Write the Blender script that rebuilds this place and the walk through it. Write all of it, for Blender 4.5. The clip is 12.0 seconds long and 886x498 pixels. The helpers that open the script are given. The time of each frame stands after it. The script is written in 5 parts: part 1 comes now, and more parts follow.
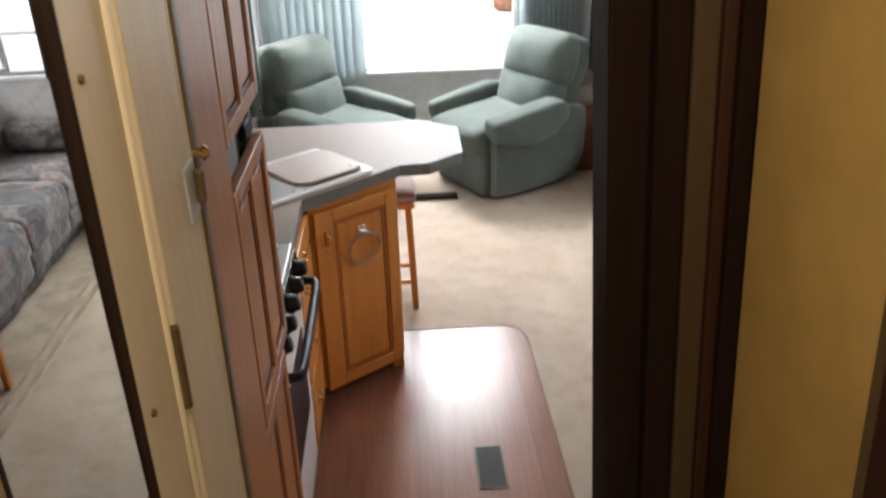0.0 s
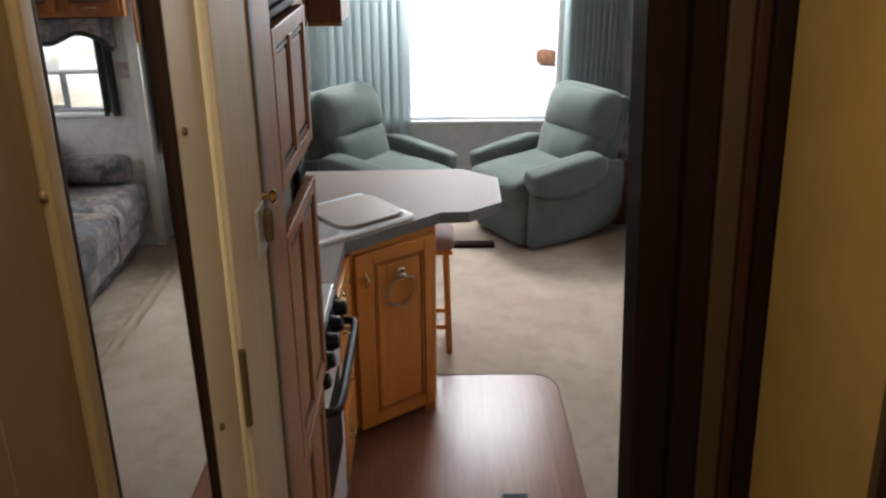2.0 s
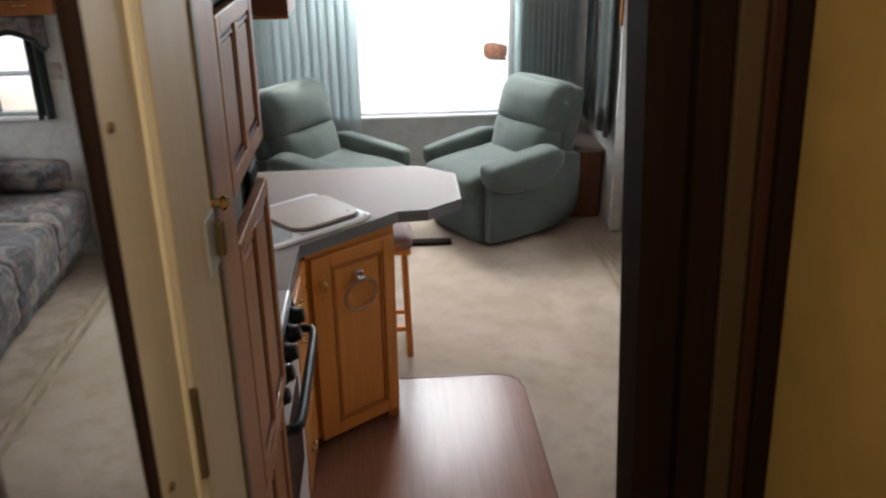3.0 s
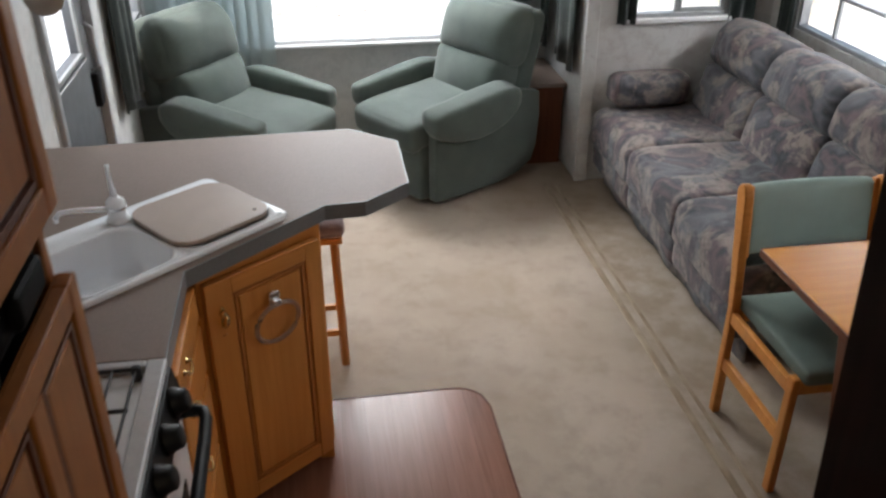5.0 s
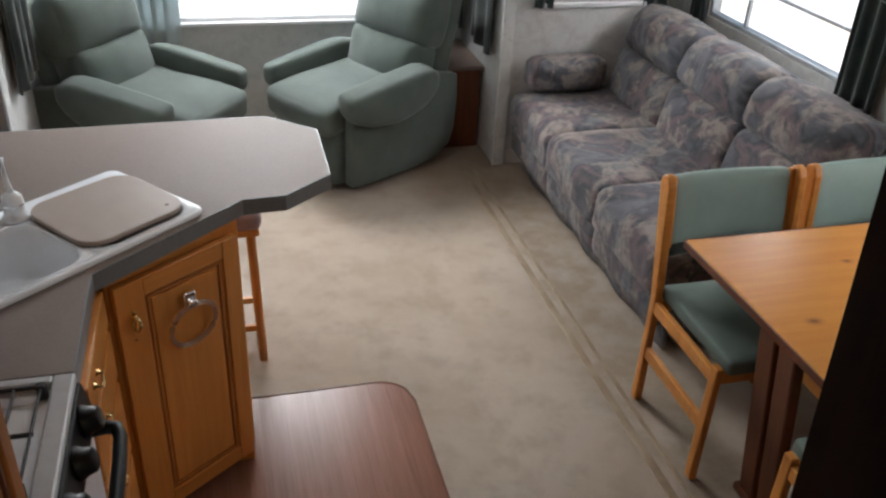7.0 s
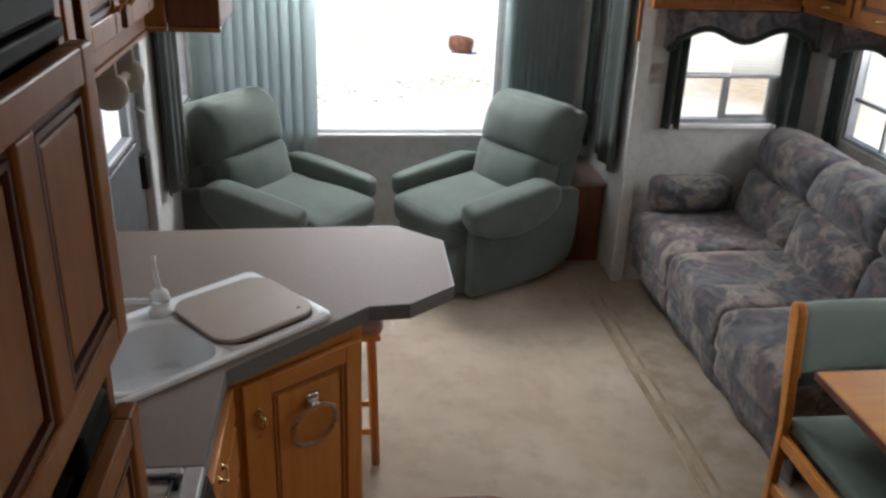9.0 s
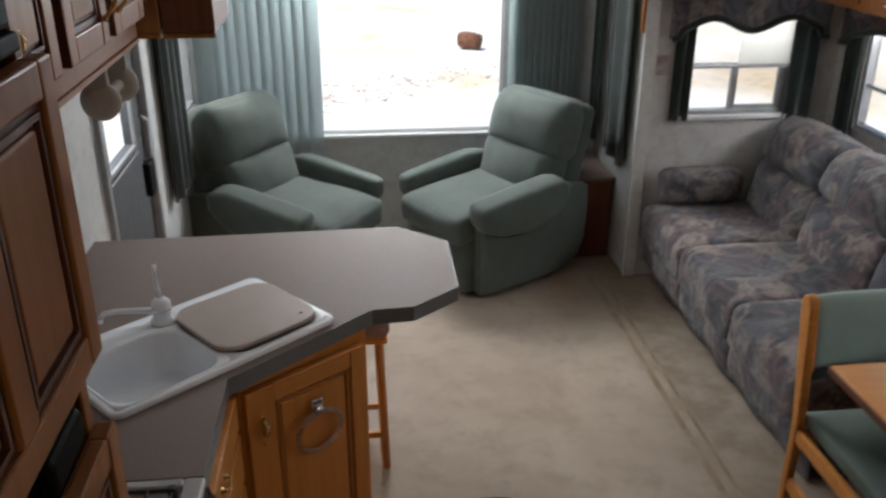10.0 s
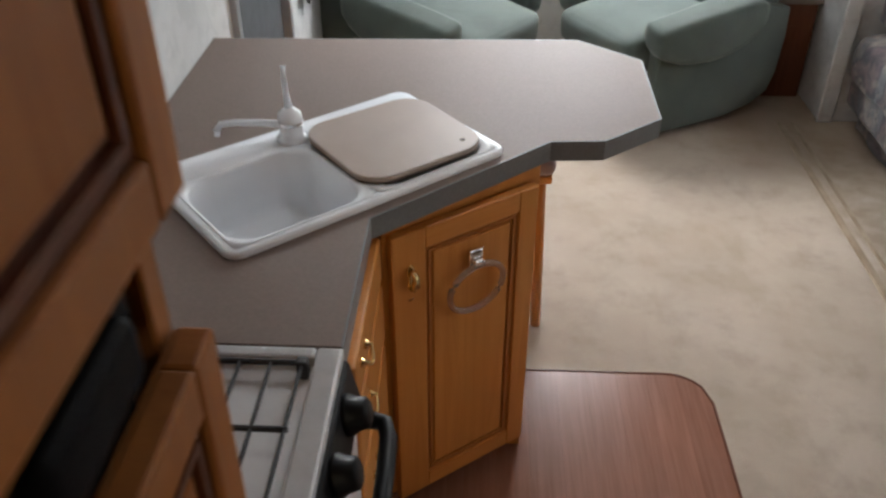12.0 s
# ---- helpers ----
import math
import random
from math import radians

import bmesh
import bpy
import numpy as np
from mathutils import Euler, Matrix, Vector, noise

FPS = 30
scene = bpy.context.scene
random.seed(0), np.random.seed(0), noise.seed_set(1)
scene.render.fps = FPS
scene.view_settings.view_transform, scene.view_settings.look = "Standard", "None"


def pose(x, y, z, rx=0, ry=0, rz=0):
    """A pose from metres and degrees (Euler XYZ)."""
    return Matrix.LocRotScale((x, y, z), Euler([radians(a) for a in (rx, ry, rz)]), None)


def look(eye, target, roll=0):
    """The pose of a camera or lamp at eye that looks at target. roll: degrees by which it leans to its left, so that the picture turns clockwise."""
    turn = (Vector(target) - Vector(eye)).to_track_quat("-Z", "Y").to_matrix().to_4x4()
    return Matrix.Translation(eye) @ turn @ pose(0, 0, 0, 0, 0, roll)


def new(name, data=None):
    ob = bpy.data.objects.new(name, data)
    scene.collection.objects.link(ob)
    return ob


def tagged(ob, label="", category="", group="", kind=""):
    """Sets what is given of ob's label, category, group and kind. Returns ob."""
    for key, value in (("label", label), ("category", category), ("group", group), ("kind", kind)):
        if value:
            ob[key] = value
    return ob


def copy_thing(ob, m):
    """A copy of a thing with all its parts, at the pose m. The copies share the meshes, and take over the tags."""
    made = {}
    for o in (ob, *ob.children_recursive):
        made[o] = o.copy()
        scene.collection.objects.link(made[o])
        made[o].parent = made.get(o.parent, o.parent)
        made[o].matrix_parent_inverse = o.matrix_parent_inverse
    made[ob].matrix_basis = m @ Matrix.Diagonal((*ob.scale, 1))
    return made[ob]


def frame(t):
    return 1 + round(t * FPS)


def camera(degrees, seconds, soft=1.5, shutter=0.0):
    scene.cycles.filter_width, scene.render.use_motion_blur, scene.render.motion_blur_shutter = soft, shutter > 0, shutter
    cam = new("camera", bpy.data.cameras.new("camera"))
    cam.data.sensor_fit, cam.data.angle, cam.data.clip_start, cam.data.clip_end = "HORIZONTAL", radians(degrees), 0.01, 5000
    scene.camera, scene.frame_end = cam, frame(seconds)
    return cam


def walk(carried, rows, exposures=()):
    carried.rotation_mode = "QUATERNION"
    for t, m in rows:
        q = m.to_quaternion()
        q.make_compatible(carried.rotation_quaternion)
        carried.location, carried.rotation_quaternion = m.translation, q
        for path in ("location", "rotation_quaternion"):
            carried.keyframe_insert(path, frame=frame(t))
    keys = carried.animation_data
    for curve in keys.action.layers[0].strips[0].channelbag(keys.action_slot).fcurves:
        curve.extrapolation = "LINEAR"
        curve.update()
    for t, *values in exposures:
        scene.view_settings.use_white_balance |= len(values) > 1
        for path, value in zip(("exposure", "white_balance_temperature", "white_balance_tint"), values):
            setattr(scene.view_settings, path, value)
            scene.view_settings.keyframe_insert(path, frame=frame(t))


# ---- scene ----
cam = camera(54.6, 12.0, soft=2.4, shutter=0.6)
PATH = [
    (0, (0.03, -3.126, 2.039), (0.115, -1.321, 1.182), -1.8),
    (0.5, (0.025, -3.18, 2.055), (0.096, -1.328, 1.305), 0.1),
    (1, (0.027, -3.217, 2.077), (0.028, -1.355, 1.344), 0.2),
    (1.5, (0.024, -3.21, 2.072), (0.026, -1.352, 1.331), -0.1),
    (2, (0.017, -3.203, 2.07), (0.025, -1.351, 1.315), -0.3),
    (2.5, (-0.003, -3.162, 2.053), (0.009, -1.312, 1.294), -0.3),
    (3, (-0.012, -3.077, 2.033), (0.109, -1.233, 1.269), -0.8),
    (3.2, (-0.004, -2.991, 2.019), (0.111, -1.166, 1.208), -1.1),
    (4.8, (-0.015, -2.244, 1.967), (0.282, -0.521, 0.995), 1.6),
    (5, (0.01, -2.174, 1.969), (0.284, -0.443, 1.005), 0.1),
    (5.5, (0.025, -2.093, 1.97), (0.332, -0.383, 0.979), 0.4),
    (6, (0.005, -2.076, 1.972), (0.415, -0.391, 0.976), 1.8),
    (6.5, (0.002, -2.072, 1.969), (0.478, -0.408, 0.967), 2.9),
    (6.7, (-0.009, -2.074, 1.972), (0.47, -0.414, 0.964), 3.0),
    (8.3, (-0.035, -2.074, 1.984), (0.321, -0.34, 1.053), 2.7),
    (8.5, (-0.047, -2.086, 1.998), (0.268, -0.32, 1.114), 2.3),
    (9, (-0.05, -2.091, 2.007), (0.183, -0.271, 1.211), 2.1),
    (9.5, (-0.04, -2.087, 2.014), (0.17, -0.254, 1.241), 1.9),
    (10, (-0.01, -2.065, 2.007), (0.186, -0.244, 1.204), 0.2),
    (10.5, (-0.009, -1.951, 1.996), (0.025, -0.174, 1.079), -4.7),
    (11, (-0.087, -1.826, 1.926), (-0.089, -0.141, 0.849), -4.6),
    (11.5, (-0.129, -1.773, 1.885), (-0.2, -0.121, 0.759), -3.2),
    (12, (-0.136, -1.614, 1.767), (-0.211, 0.027, 0.626), 0.0),
]
walk(cam, [(t, look(eye, target, roll)) for t, eye, target, roll in PATH],
     [(0.0, 1.08), (0.5, 0.7), (1.2, 0.3), (2.6, 0.3), (3.2, 0.35), (4.8, 0.27), (6.7, 0.27), (8.3, 0.18), (9.2, -0.18), (10.0, -0.27), (10.5, -0.3), (11.0, 0.06), (11.5, 0.25), (12.0, 0.42)])

# ---- light ----
world = bpy.data.worlds.new("sky")
scene.world = world
world.use_nodes = True
wn = world.node_tree
sky = wn.nodes.new("ShaderNodeTexSky")
sky.sky_type, sky.sun_disc = "NISHITA", False
sky.sun_elevation, sky.sun_rotation = radians(67), radians(254)
wn.links.new(sky.outputs[0], wn.nodes["Background"].inputs[0])
wn.nodes["Background"].inputs[1].default_value = 0.15
sun = new("sun", bpy.data.lights.new("sun", "SUN"))
sun.data.energy, sun.data.angle, sun.data.color = 5.0, radians(3), (1.0, 0.96, 0.9)
sun.matrix_world = look((-7, -2, 17), (0, 0, 0))


def window_lamp(name, m, w, h, power, color=(0.93, 0.97, 1.0)):
    lamp = new(name, bpy.data.lights.new(name, "AREA"))
    lamp.data.shape, lamp.data.size, lamp.data.size_y = "RECTANGLE", w, h
    lamp.data.energy, lamp.data.color = power, color
    lamp.matrix_world = m
    return lamp


window_lamp("rear_window_light", look((0.22, 2.94, 1.88), (0.25, 0.3, 0.3)), 1.15, 0.7, 43, (0.95, 0.98, 1.0))
window_lamp("sofa_window_light", look((2.53, 1.26, 1.4), (0.6, 1.0, 0.3)), 1.0, 0.2, 8.5, (0.96, 0.98, 1.0))
window_lamp("alcove_window_light", look((1.92, 2.17, 1.42), (1.7, 0.6, 0.4)), 0.5, 0.14, 4, (1.0, 0.98, 0.95))
window_lamp("dining_window_light", look((2.52, -0.42, 1.24), (1.75, -0.45, 0.6)), 0.9, 0.45, 4.0, (1.0, 0.98, 0.95))
window_lamp("entry_door_light", look((-0.98, 1.1, 1.52), (1, 1.0, 0.4)), 0.36, 0.25, 3)
# Added lamp at an unseen bedroom opening, to brighten the hall.
window_lamp("bedroom_window_light", look((0.9, -5.3, 1.9), (0.2, -2.5, 1.6)), 0.95, 0.65, 8, (1.0, 0.86, 0.6))
# Added overhead fill for sink and carpet; its roof vent is unseen.
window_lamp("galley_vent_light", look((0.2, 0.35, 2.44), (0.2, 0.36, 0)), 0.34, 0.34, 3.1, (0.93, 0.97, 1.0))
# Added overhead fill that brightens the upper hall walls; vent unseen too.
window_lamp("roof_vent_light", look((0.0, -2.95, 2.44), (0.02, -2.9, 0)), 0.34, 0.34, 4.0, (1.0, 0.86, 0.58))


# ---- materials ----
def material(name, base, rough=0.6, metal=0.0, spec=0.4):
    m = bpy.data.materials.new(name)
    m.use_nodes = True
    b = m.node_tree.nodes["Principled BSDF"]
    b.inputs["Base Color"].default_value = (*base, 1)
    b.inputs["Roughness"].default_value, b.inputs["Metallic"].default_value = rough, metal
    b.inputs["Specular IOR Level"].default_value = spec
    return m, m.node_tree, b


def coords(nt, scale=(1, 1, 1), rand=False):
    tc, mp = nt.nodes.new("ShaderNodeTexCoord"), nt.nodes.new("ShaderNodeMapping")
    mp.inputs["Scale"].default_value = scale
    nt.links.new(tc.outputs["Object"], mp.inputs["Vector"])
    if rand:
        oi = nt.nodes.new("ShaderNodeObjectInfo")
        mul = nt.nodes.new("ShaderNodeMath")
        mul.operation, mul.inputs[1].default_value = "MULTIPLY", 7.0
        nt.links.new(oi.outputs["Random"], mul.inputs[0])
        nt.links.new(mul.outputs[0], mp.inputs["Location"])
    return mp.outputs["Vector"]


def noise_node(nt, vec, scale, detail=4.0, rough=0.55, dist=0.0):
    n = nt.nodes.new("ShaderNodeTexNoise")
    n.inputs["Scale"].default_value, n.inputs["Detail"].default_value = scale, detail
    n.inputs["Roughness"].default_value, n.inputs["Distortion"].default_value = rough, dist
    nt.links.new(vec, n.inputs["Vector"])
    return n.outputs["Fac"]


def ramp(nt, fac, stops):
    r = nt.nodes.new("ShaderNodeValToRGB")
    while len(r.color_ramp.elements) < len(stops):
        r.color_ramp.elements.new(0.5)
    for e, (p, c) in zip(r.color_ramp.elements, stops):
        e.position, e.color = p, (*c, 1)
    nt.links.new(fac, r.inputs["Fac"])
    return r.outputs["Color"]


def mix(nt, fac, a, b, mode="MIX"):
    n = nt.nodes.new("ShaderNodeMix")
    n.data_type, n.blend_type = "RGBA", mode
    for sock, v in ((n.inputs[0], fac), (n.inputs[6], a), (n.inputs[7], b)):
        if isinstance(v, (int, float)):
            sock.default_value = v
        elif isinstance(v, tuple):
            sock.default_value = (*v, 1)
        else:
            nt.links.new(v, sock)
    return n.outputs[2]


def bump(nt, b, fac, strength, dist):
    n = nt.nodes.new("ShaderNodeBump")
    n.inputs["Strength"].default_value, n.inputs["Distance"].default_value = strength, dist
    nt.links.new(fac, n.inputs["Height"])
    nt.links.new(n.outputs["Normal"], b.inputs["Normal"])


def wood(name, light, dark, rough=0.38, grain=(45, 45, 2.2), rand=True):
    m, nt, b = material(name, light, rough)
    v = coords(nt, grain, rand)
    streak = noise_node(nt, v, 1.0, 6, 0.65, 0.6)
    v2 = coords(nt, (grain[0] * 0.13, grain[1] * 0.13, grain[2] * 0.35), rand)
    broad = noise_node(nt, v2, 1.0, 3, 0.5, 1.2)
    c = mix(nt, broad, ramp(nt, streak, [(0.3, dark), (0.62, light)]), ramp(nt, streak, [(0.25, dark), (0.9, tuple(0.8 * a for a in light))]))
    nt.links.new(c, b.inputs["Base Color"])
    bump(nt, b, streak, 0.12, 0.002)
    return m


def cloth(name, base, vary, rough=0.9, weave=900, sheen=0.25):
    m, nt, b = material(name, base, rough, 0, 0.2)
    v = coords(nt)
    big, fine = noise_node(nt, v, 7, 3), noise_node(nt, v, weave, 2)
    c = mix(nt, ramp(nt, big, [(0.35, (0, 0, 0)), (0.65, (1, 1, 1))]), base, vary)
    nt.links.new(c, b.inputs["Base Color"])
    b.inputs["Sheen Weight"].default_value = sheen
    bump(nt, b, fine, 0.35, 0.002)
    return m


def plain(name, base, rough, metal=0.0, vary=0.12, scale=12, relief=0.05):
    m, nt, b = material(name, base, rough, metal)
    n = noise_node(nt, coords(nt), scale, 6, 0.6)
    nt.links.new(ramp(nt, n, [(0.3, tuple(a * (1 - vary) for a in base)), (0.7, tuple(min(1, a * (1 + vary)) for a in base))]), b.inputs["Base Color"])
    bump(nt, b, n, relief, 0.003)
    return m


OAK = wood("honey_oak", (0.66, 0.28, 0.064), (0.5, 0.185, 0.037))
OAK_H = wood("honey_oak_across", (0.66, 0.28, 0.064), (0.5, 0.185, 0.037), 0.38, (2.2, 45, 45))
# Honey oak again, with the weaker light on these faces put into its colour.
SHADED_OAK = wood("shaded_oak", (0.35, 0.13, 0.033), (0.23, 0.079, 0.019), 0.42)
SHADED_OAK.node_tree.nodes["Principled BSDF"].inputs["Specular IOR Level"].default_value = 0.2
# Groove stain whose dark tone also puts recess shade into toe kicks and apron.
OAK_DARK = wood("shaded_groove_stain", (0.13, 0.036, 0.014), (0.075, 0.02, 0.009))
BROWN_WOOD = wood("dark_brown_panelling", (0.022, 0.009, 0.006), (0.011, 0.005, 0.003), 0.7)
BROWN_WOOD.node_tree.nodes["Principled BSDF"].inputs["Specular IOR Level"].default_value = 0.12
RED_WOOD = wood("reddish_trim", (0.045, 0.012, 0.006), (0.028, 0.008, 0.004), 0.5)
CHERRY = wood("brown_cabinet_side", (0.17, 0.052, 0.02), (0.1, 0.028, 0.01), 0.4)
PINE = wood("table_pine", (0.72, 0.32, 0.065), (0.56, 0.21, 0.038), 0.32, (2.0, 26, 26))


def add_knots(m, dark, spots):
    """Dark knots at given places of a board, laid over its grain."""
    nt = m.node_tree
    b = nt.nodes["Principled BSDF"]
    for place, size in spots:
        grain = b.inputs["Base Color"].links[0].from_socket
        far = nt.nodes.new("ShaderNodeVectorMath")
        far.operation = "DISTANCE"
        nt.links.new(coords(nt, (0.6, 1, 1)), far.inputs[0])
        far.inputs[1].default_value = (place[0] * 0.6, place[1], 0.735)
        spot = ramp(nt, far.outputs["Value"], [(0.3 * size, (0.9, 0.9, 0.9)), (0.7 * size, (0.45, 0.45, 0.45)), (1.5 * size, (0, 0, 0))])
        nt.links.new(mix(nt, spot, grain, dark), b.inputs["Base Color"])


add_knots(PINE, (0.17, 0.045, 0.012), [((1.43, -0.555), 0.014), ((1.72, -0.3), 0.01), ((1.98, -0.62), 0.016), ((1.6, -0.8), 0.008)])
PALE_WOOD = wood("greyed_pale_door", (0.52, 0.43, 0.31), (0.42, 0.34, 0.24), 0.5)
TAN_WOOD = wood("tan_casing", (0.12, 0.078, 0.038), (0.078, 0.05, 0.024), 0.45)
JAMB_TAN = wood("brown_casing_strip", (0.085, 0.05, 0.025), (0.06, 0.034, 0.017), 0.55)
CASING = wood("light_tan_bead", (0.21, 0.145, 0.075), (0.15, 0.1, 0.05), 0.5)
YELLOW_WALL = plain("yellowed_embossed_panel", (0.5, 0.33, 0.115), 0.42, 0, 0.12, 9, 0.25)
LAMINATE = plain("taupe_laminate", (0.2, 0.152, 0.128), 0.6, 0, 0.08, 160, 0.02)
LAMINATE.node_tree.nodes["Principled BSDF"].inputs["Specular IOR Level"].default_value = 0.22
EDGE = plain("grey_laminate_edge", (0.165, 0.17, 0.175), 0.4, 0, 0.1, 140, 0.02)
SINK = plain("white_acrylic", (0.88, 0.91, 0.95), 0.2, 0, 0.02, 6, 0.01)
BOARD = plain("beige_cutting_board", (0.36, 0.285, 0.245), 0.45, 0, 0.04, 14, 0.02)
DISC = plain("aged_beige_plastic", (0.5, 0.47, 0.42), 0.45)
BOARD_EDGE = plain("dark_board_rim", (0.07, 0.045, 0.03), 0.5)
WHITE = plain("white_enamel", (0.75, 0.75, 0.76), 0.3, 0, 0.04, 20, 0.02)
STEEL = plain("pale_grey_enamel", (0.5, 0.5, 0.51), 0.3, 0.15, 0.08, 40, 0.02)
CHROME = plain("chrome", (0.85, 0.85, 0.86), 0.08, 1.0, 0.02, 30, 0.0)
BRASS = plain("polished_brass", (0.85, 0.66, 0.32), 0.14, 1.0, 0.05, 30, 0.0)
OLD_BRASS = plain("tarnished_brass", (0.1, 0.065, 0.03), 0.55, 0.5)
BLACK = plain("black_plastic", (0.006, 0.006, 0.007), 0.42, 0, 0.2, 50, 0.03)
BLACK.node_tree.nodes["Principled BSDF"].inputs["Specular IOR Level"].default_value = 0.2
MATT_BLACK = plain("matt_black_plastic", (0.006, 0.006, 0.007), 0.6, 0, 0.2, 50, 0.03)
MATT_BLACK.node_tree.nodes["Principled BSDF"].inputs["Specular IOR Level"].default_value = 0.05
IRON = plain("black_iron_grate", (0.02, 0.02, 0.022), 0.6, 0, 0.3, 60, 0.1)
GREEN = cloth("sage_green_velour", (0.075, 0.094, 0.083), (0.09, 0.112, 0.099))
VINYL = cloth("seafoam_vinyl", (0.26, 0.35, 0.32), (0.3, 0.4, 0.365), 0.55, 300, 0.0)
# Same seafoam vinyl; the shade on the seat is put into its colour.
VINYL_SHADED = cloth("shaded_seafoam_vinyl", (0.115, 0.15, 0.13), (0.14, 0.18, 0.157), 0.6, 400, 0.0)
DRAPE = cloth("dark_green_drape", (0.016, 0.024, 0.021), (0.026, 0.036, 0.032))
SLAT = cloth("grey_green_fabric_vane", (0.56, 0.61, 0.615), (0.63, 0.68, 0.68), 0.8, 500, 0.1)
snt = SLAT.node_tree
glow = snt.nodes.new("ShaderNodeBsdfTranslucent")
glow.inputs["Color"].default_value = (0.62, 0.68, 0.68, 1)
both = snt.nodes.new("ShaderNodeMixShader")
both.inputs[0].default_value = 0.6
snt.links.new(snt.nodes["Principled BSDF"].outputs[0], both.inputs[1])
snt.links.new(glow.outputs[0], both.inputs[2])
snt.links.new(both.outputs[0], snt.nodes["Material Output"].inputs["Surface"])
SHADE = cloth("white_pleated_shade", (0.8, 0.8, 0.78), (0.76, 0.76, 0.75), 0.8, 500, 0.0)
hnt = SHADE.node_tree
lit = hnt.nodes.new("ShaderNodeBsdfTranslucent")
lit.inputs["Color"].default_value = (0.9, 0.9, 0.88, 1)
two = hnt.nodes.new("ShaderNodeMixShader")
two.inputs[0].default_value = 0.75
hnt.links.new(hnt.nodes["Principled BSDF"].outputs[0], two.inputs[1])
hnt.links.new(lit.outputs[0], two.inputs[2])
hnt.links.new(two.outputs[0], hnt.nodes["Material Output"].inputs["Surface"])
ALUMINIUM = plain("grey_aluminium", (0.42, 0.43, 0.44), 0.4, 0.6)
DOOR_GREY = plain("grey_door_skin", (0.1, 0.105, 0.115), 0.45, 0, 0.15, 14)
MAUVE = cloth("mauve_stool_cloth", (0.3, 0.2, 0.18), (0.24, 0.17, 0.17))
PLASTER = plain("white_ceiling_panel", (0.55, 0.54, 0.51), 0.7, 0, 0.04, 30)
LITTER = plain("dry_leaf_tan", (0.66, 0.54, 0.45), 0.9, 0, 0.35, 5, 0.2)
LOG = plain("bark_brown", (0.2, 0.09, 0.05), 0.8, 0, 0.4, 14, 0.4)
GLASS_CLEAR = plain("translucent_ring", (0.66, 0.55, 0.46), 0.15, 0, 0.03, 30, 0.0)
GLASS_CLEAR.node_tree.nodes["Principled BSDF"].inputs["Transmission Weight"].default_value = 0.75
OAK_GROOVE = wood("oak_groove", (0.48, 0.185, 0.042), (0.34, 0.12, 0.025))


def sofa_cloth():
    """Slate ground with swirling bands of tan, mauve and blue-grey, like large blurred flowers."""
    m, nt, b = material("mottled_floral_upholstery", (0.2, 0.18, 0.2), 0.85, 0, 0.2)
    v = coords(nt, (1, 1, 1), True)
    swirl = noise_node(nt, v, 3.4, 3.0, 0.55, 0.7)
    second = noise_node(nt, v, 6.5, 4.0, 0.6, 0.5)
    fleck = noise_node(nt, v, 22, 5, 0.7, 0.6)
    slate, tan, mauve, blue = (0.04, 0.041, 0.048), (0.262, 0.215, 0.186), (0.115, 0.081, 0.084), (0.1, 0.103, 0.115)
    base = ramp(nt, swirl, [(0.3, blue), (0.4, slate), (0.47, mauve), (0.53, slate), (0.6, blue), (0.7, slate)])
    over = ramp(nt, second, [(0.5, (0, 0, 0)), (0.58, (0.8, 0.8, 0.8)), (0.62, (0.9, 0.9, 0.9)), (0.68, (0.2, 0.2, 0.2)), (0.74, (0.5, 0.5, 0.5))])
    torn = mix(nt, 1.0, over, ramp(nt, fleck, [(0.36, (0.25, 0.25, 0.25)), (0.6, (1, 1, 1))]), "MULTIPLY")
    c = mix(nt, torn, base, tan)
    c = mix(nt, ramp(nt, fleck, [(0.5, (0, 0, 0)), (0.7, (0.45, 0.45, 0.45))]), c, (0.15, 0.12, 0.125))
    nt.links.new(c, b.inputs["Base Color"])
    bump(nt, b, noise_node(nt, v, 700, 2), 0.3, 0.002)
    b.inputs["Sheen Weight"].default_value = 0.15
    return m


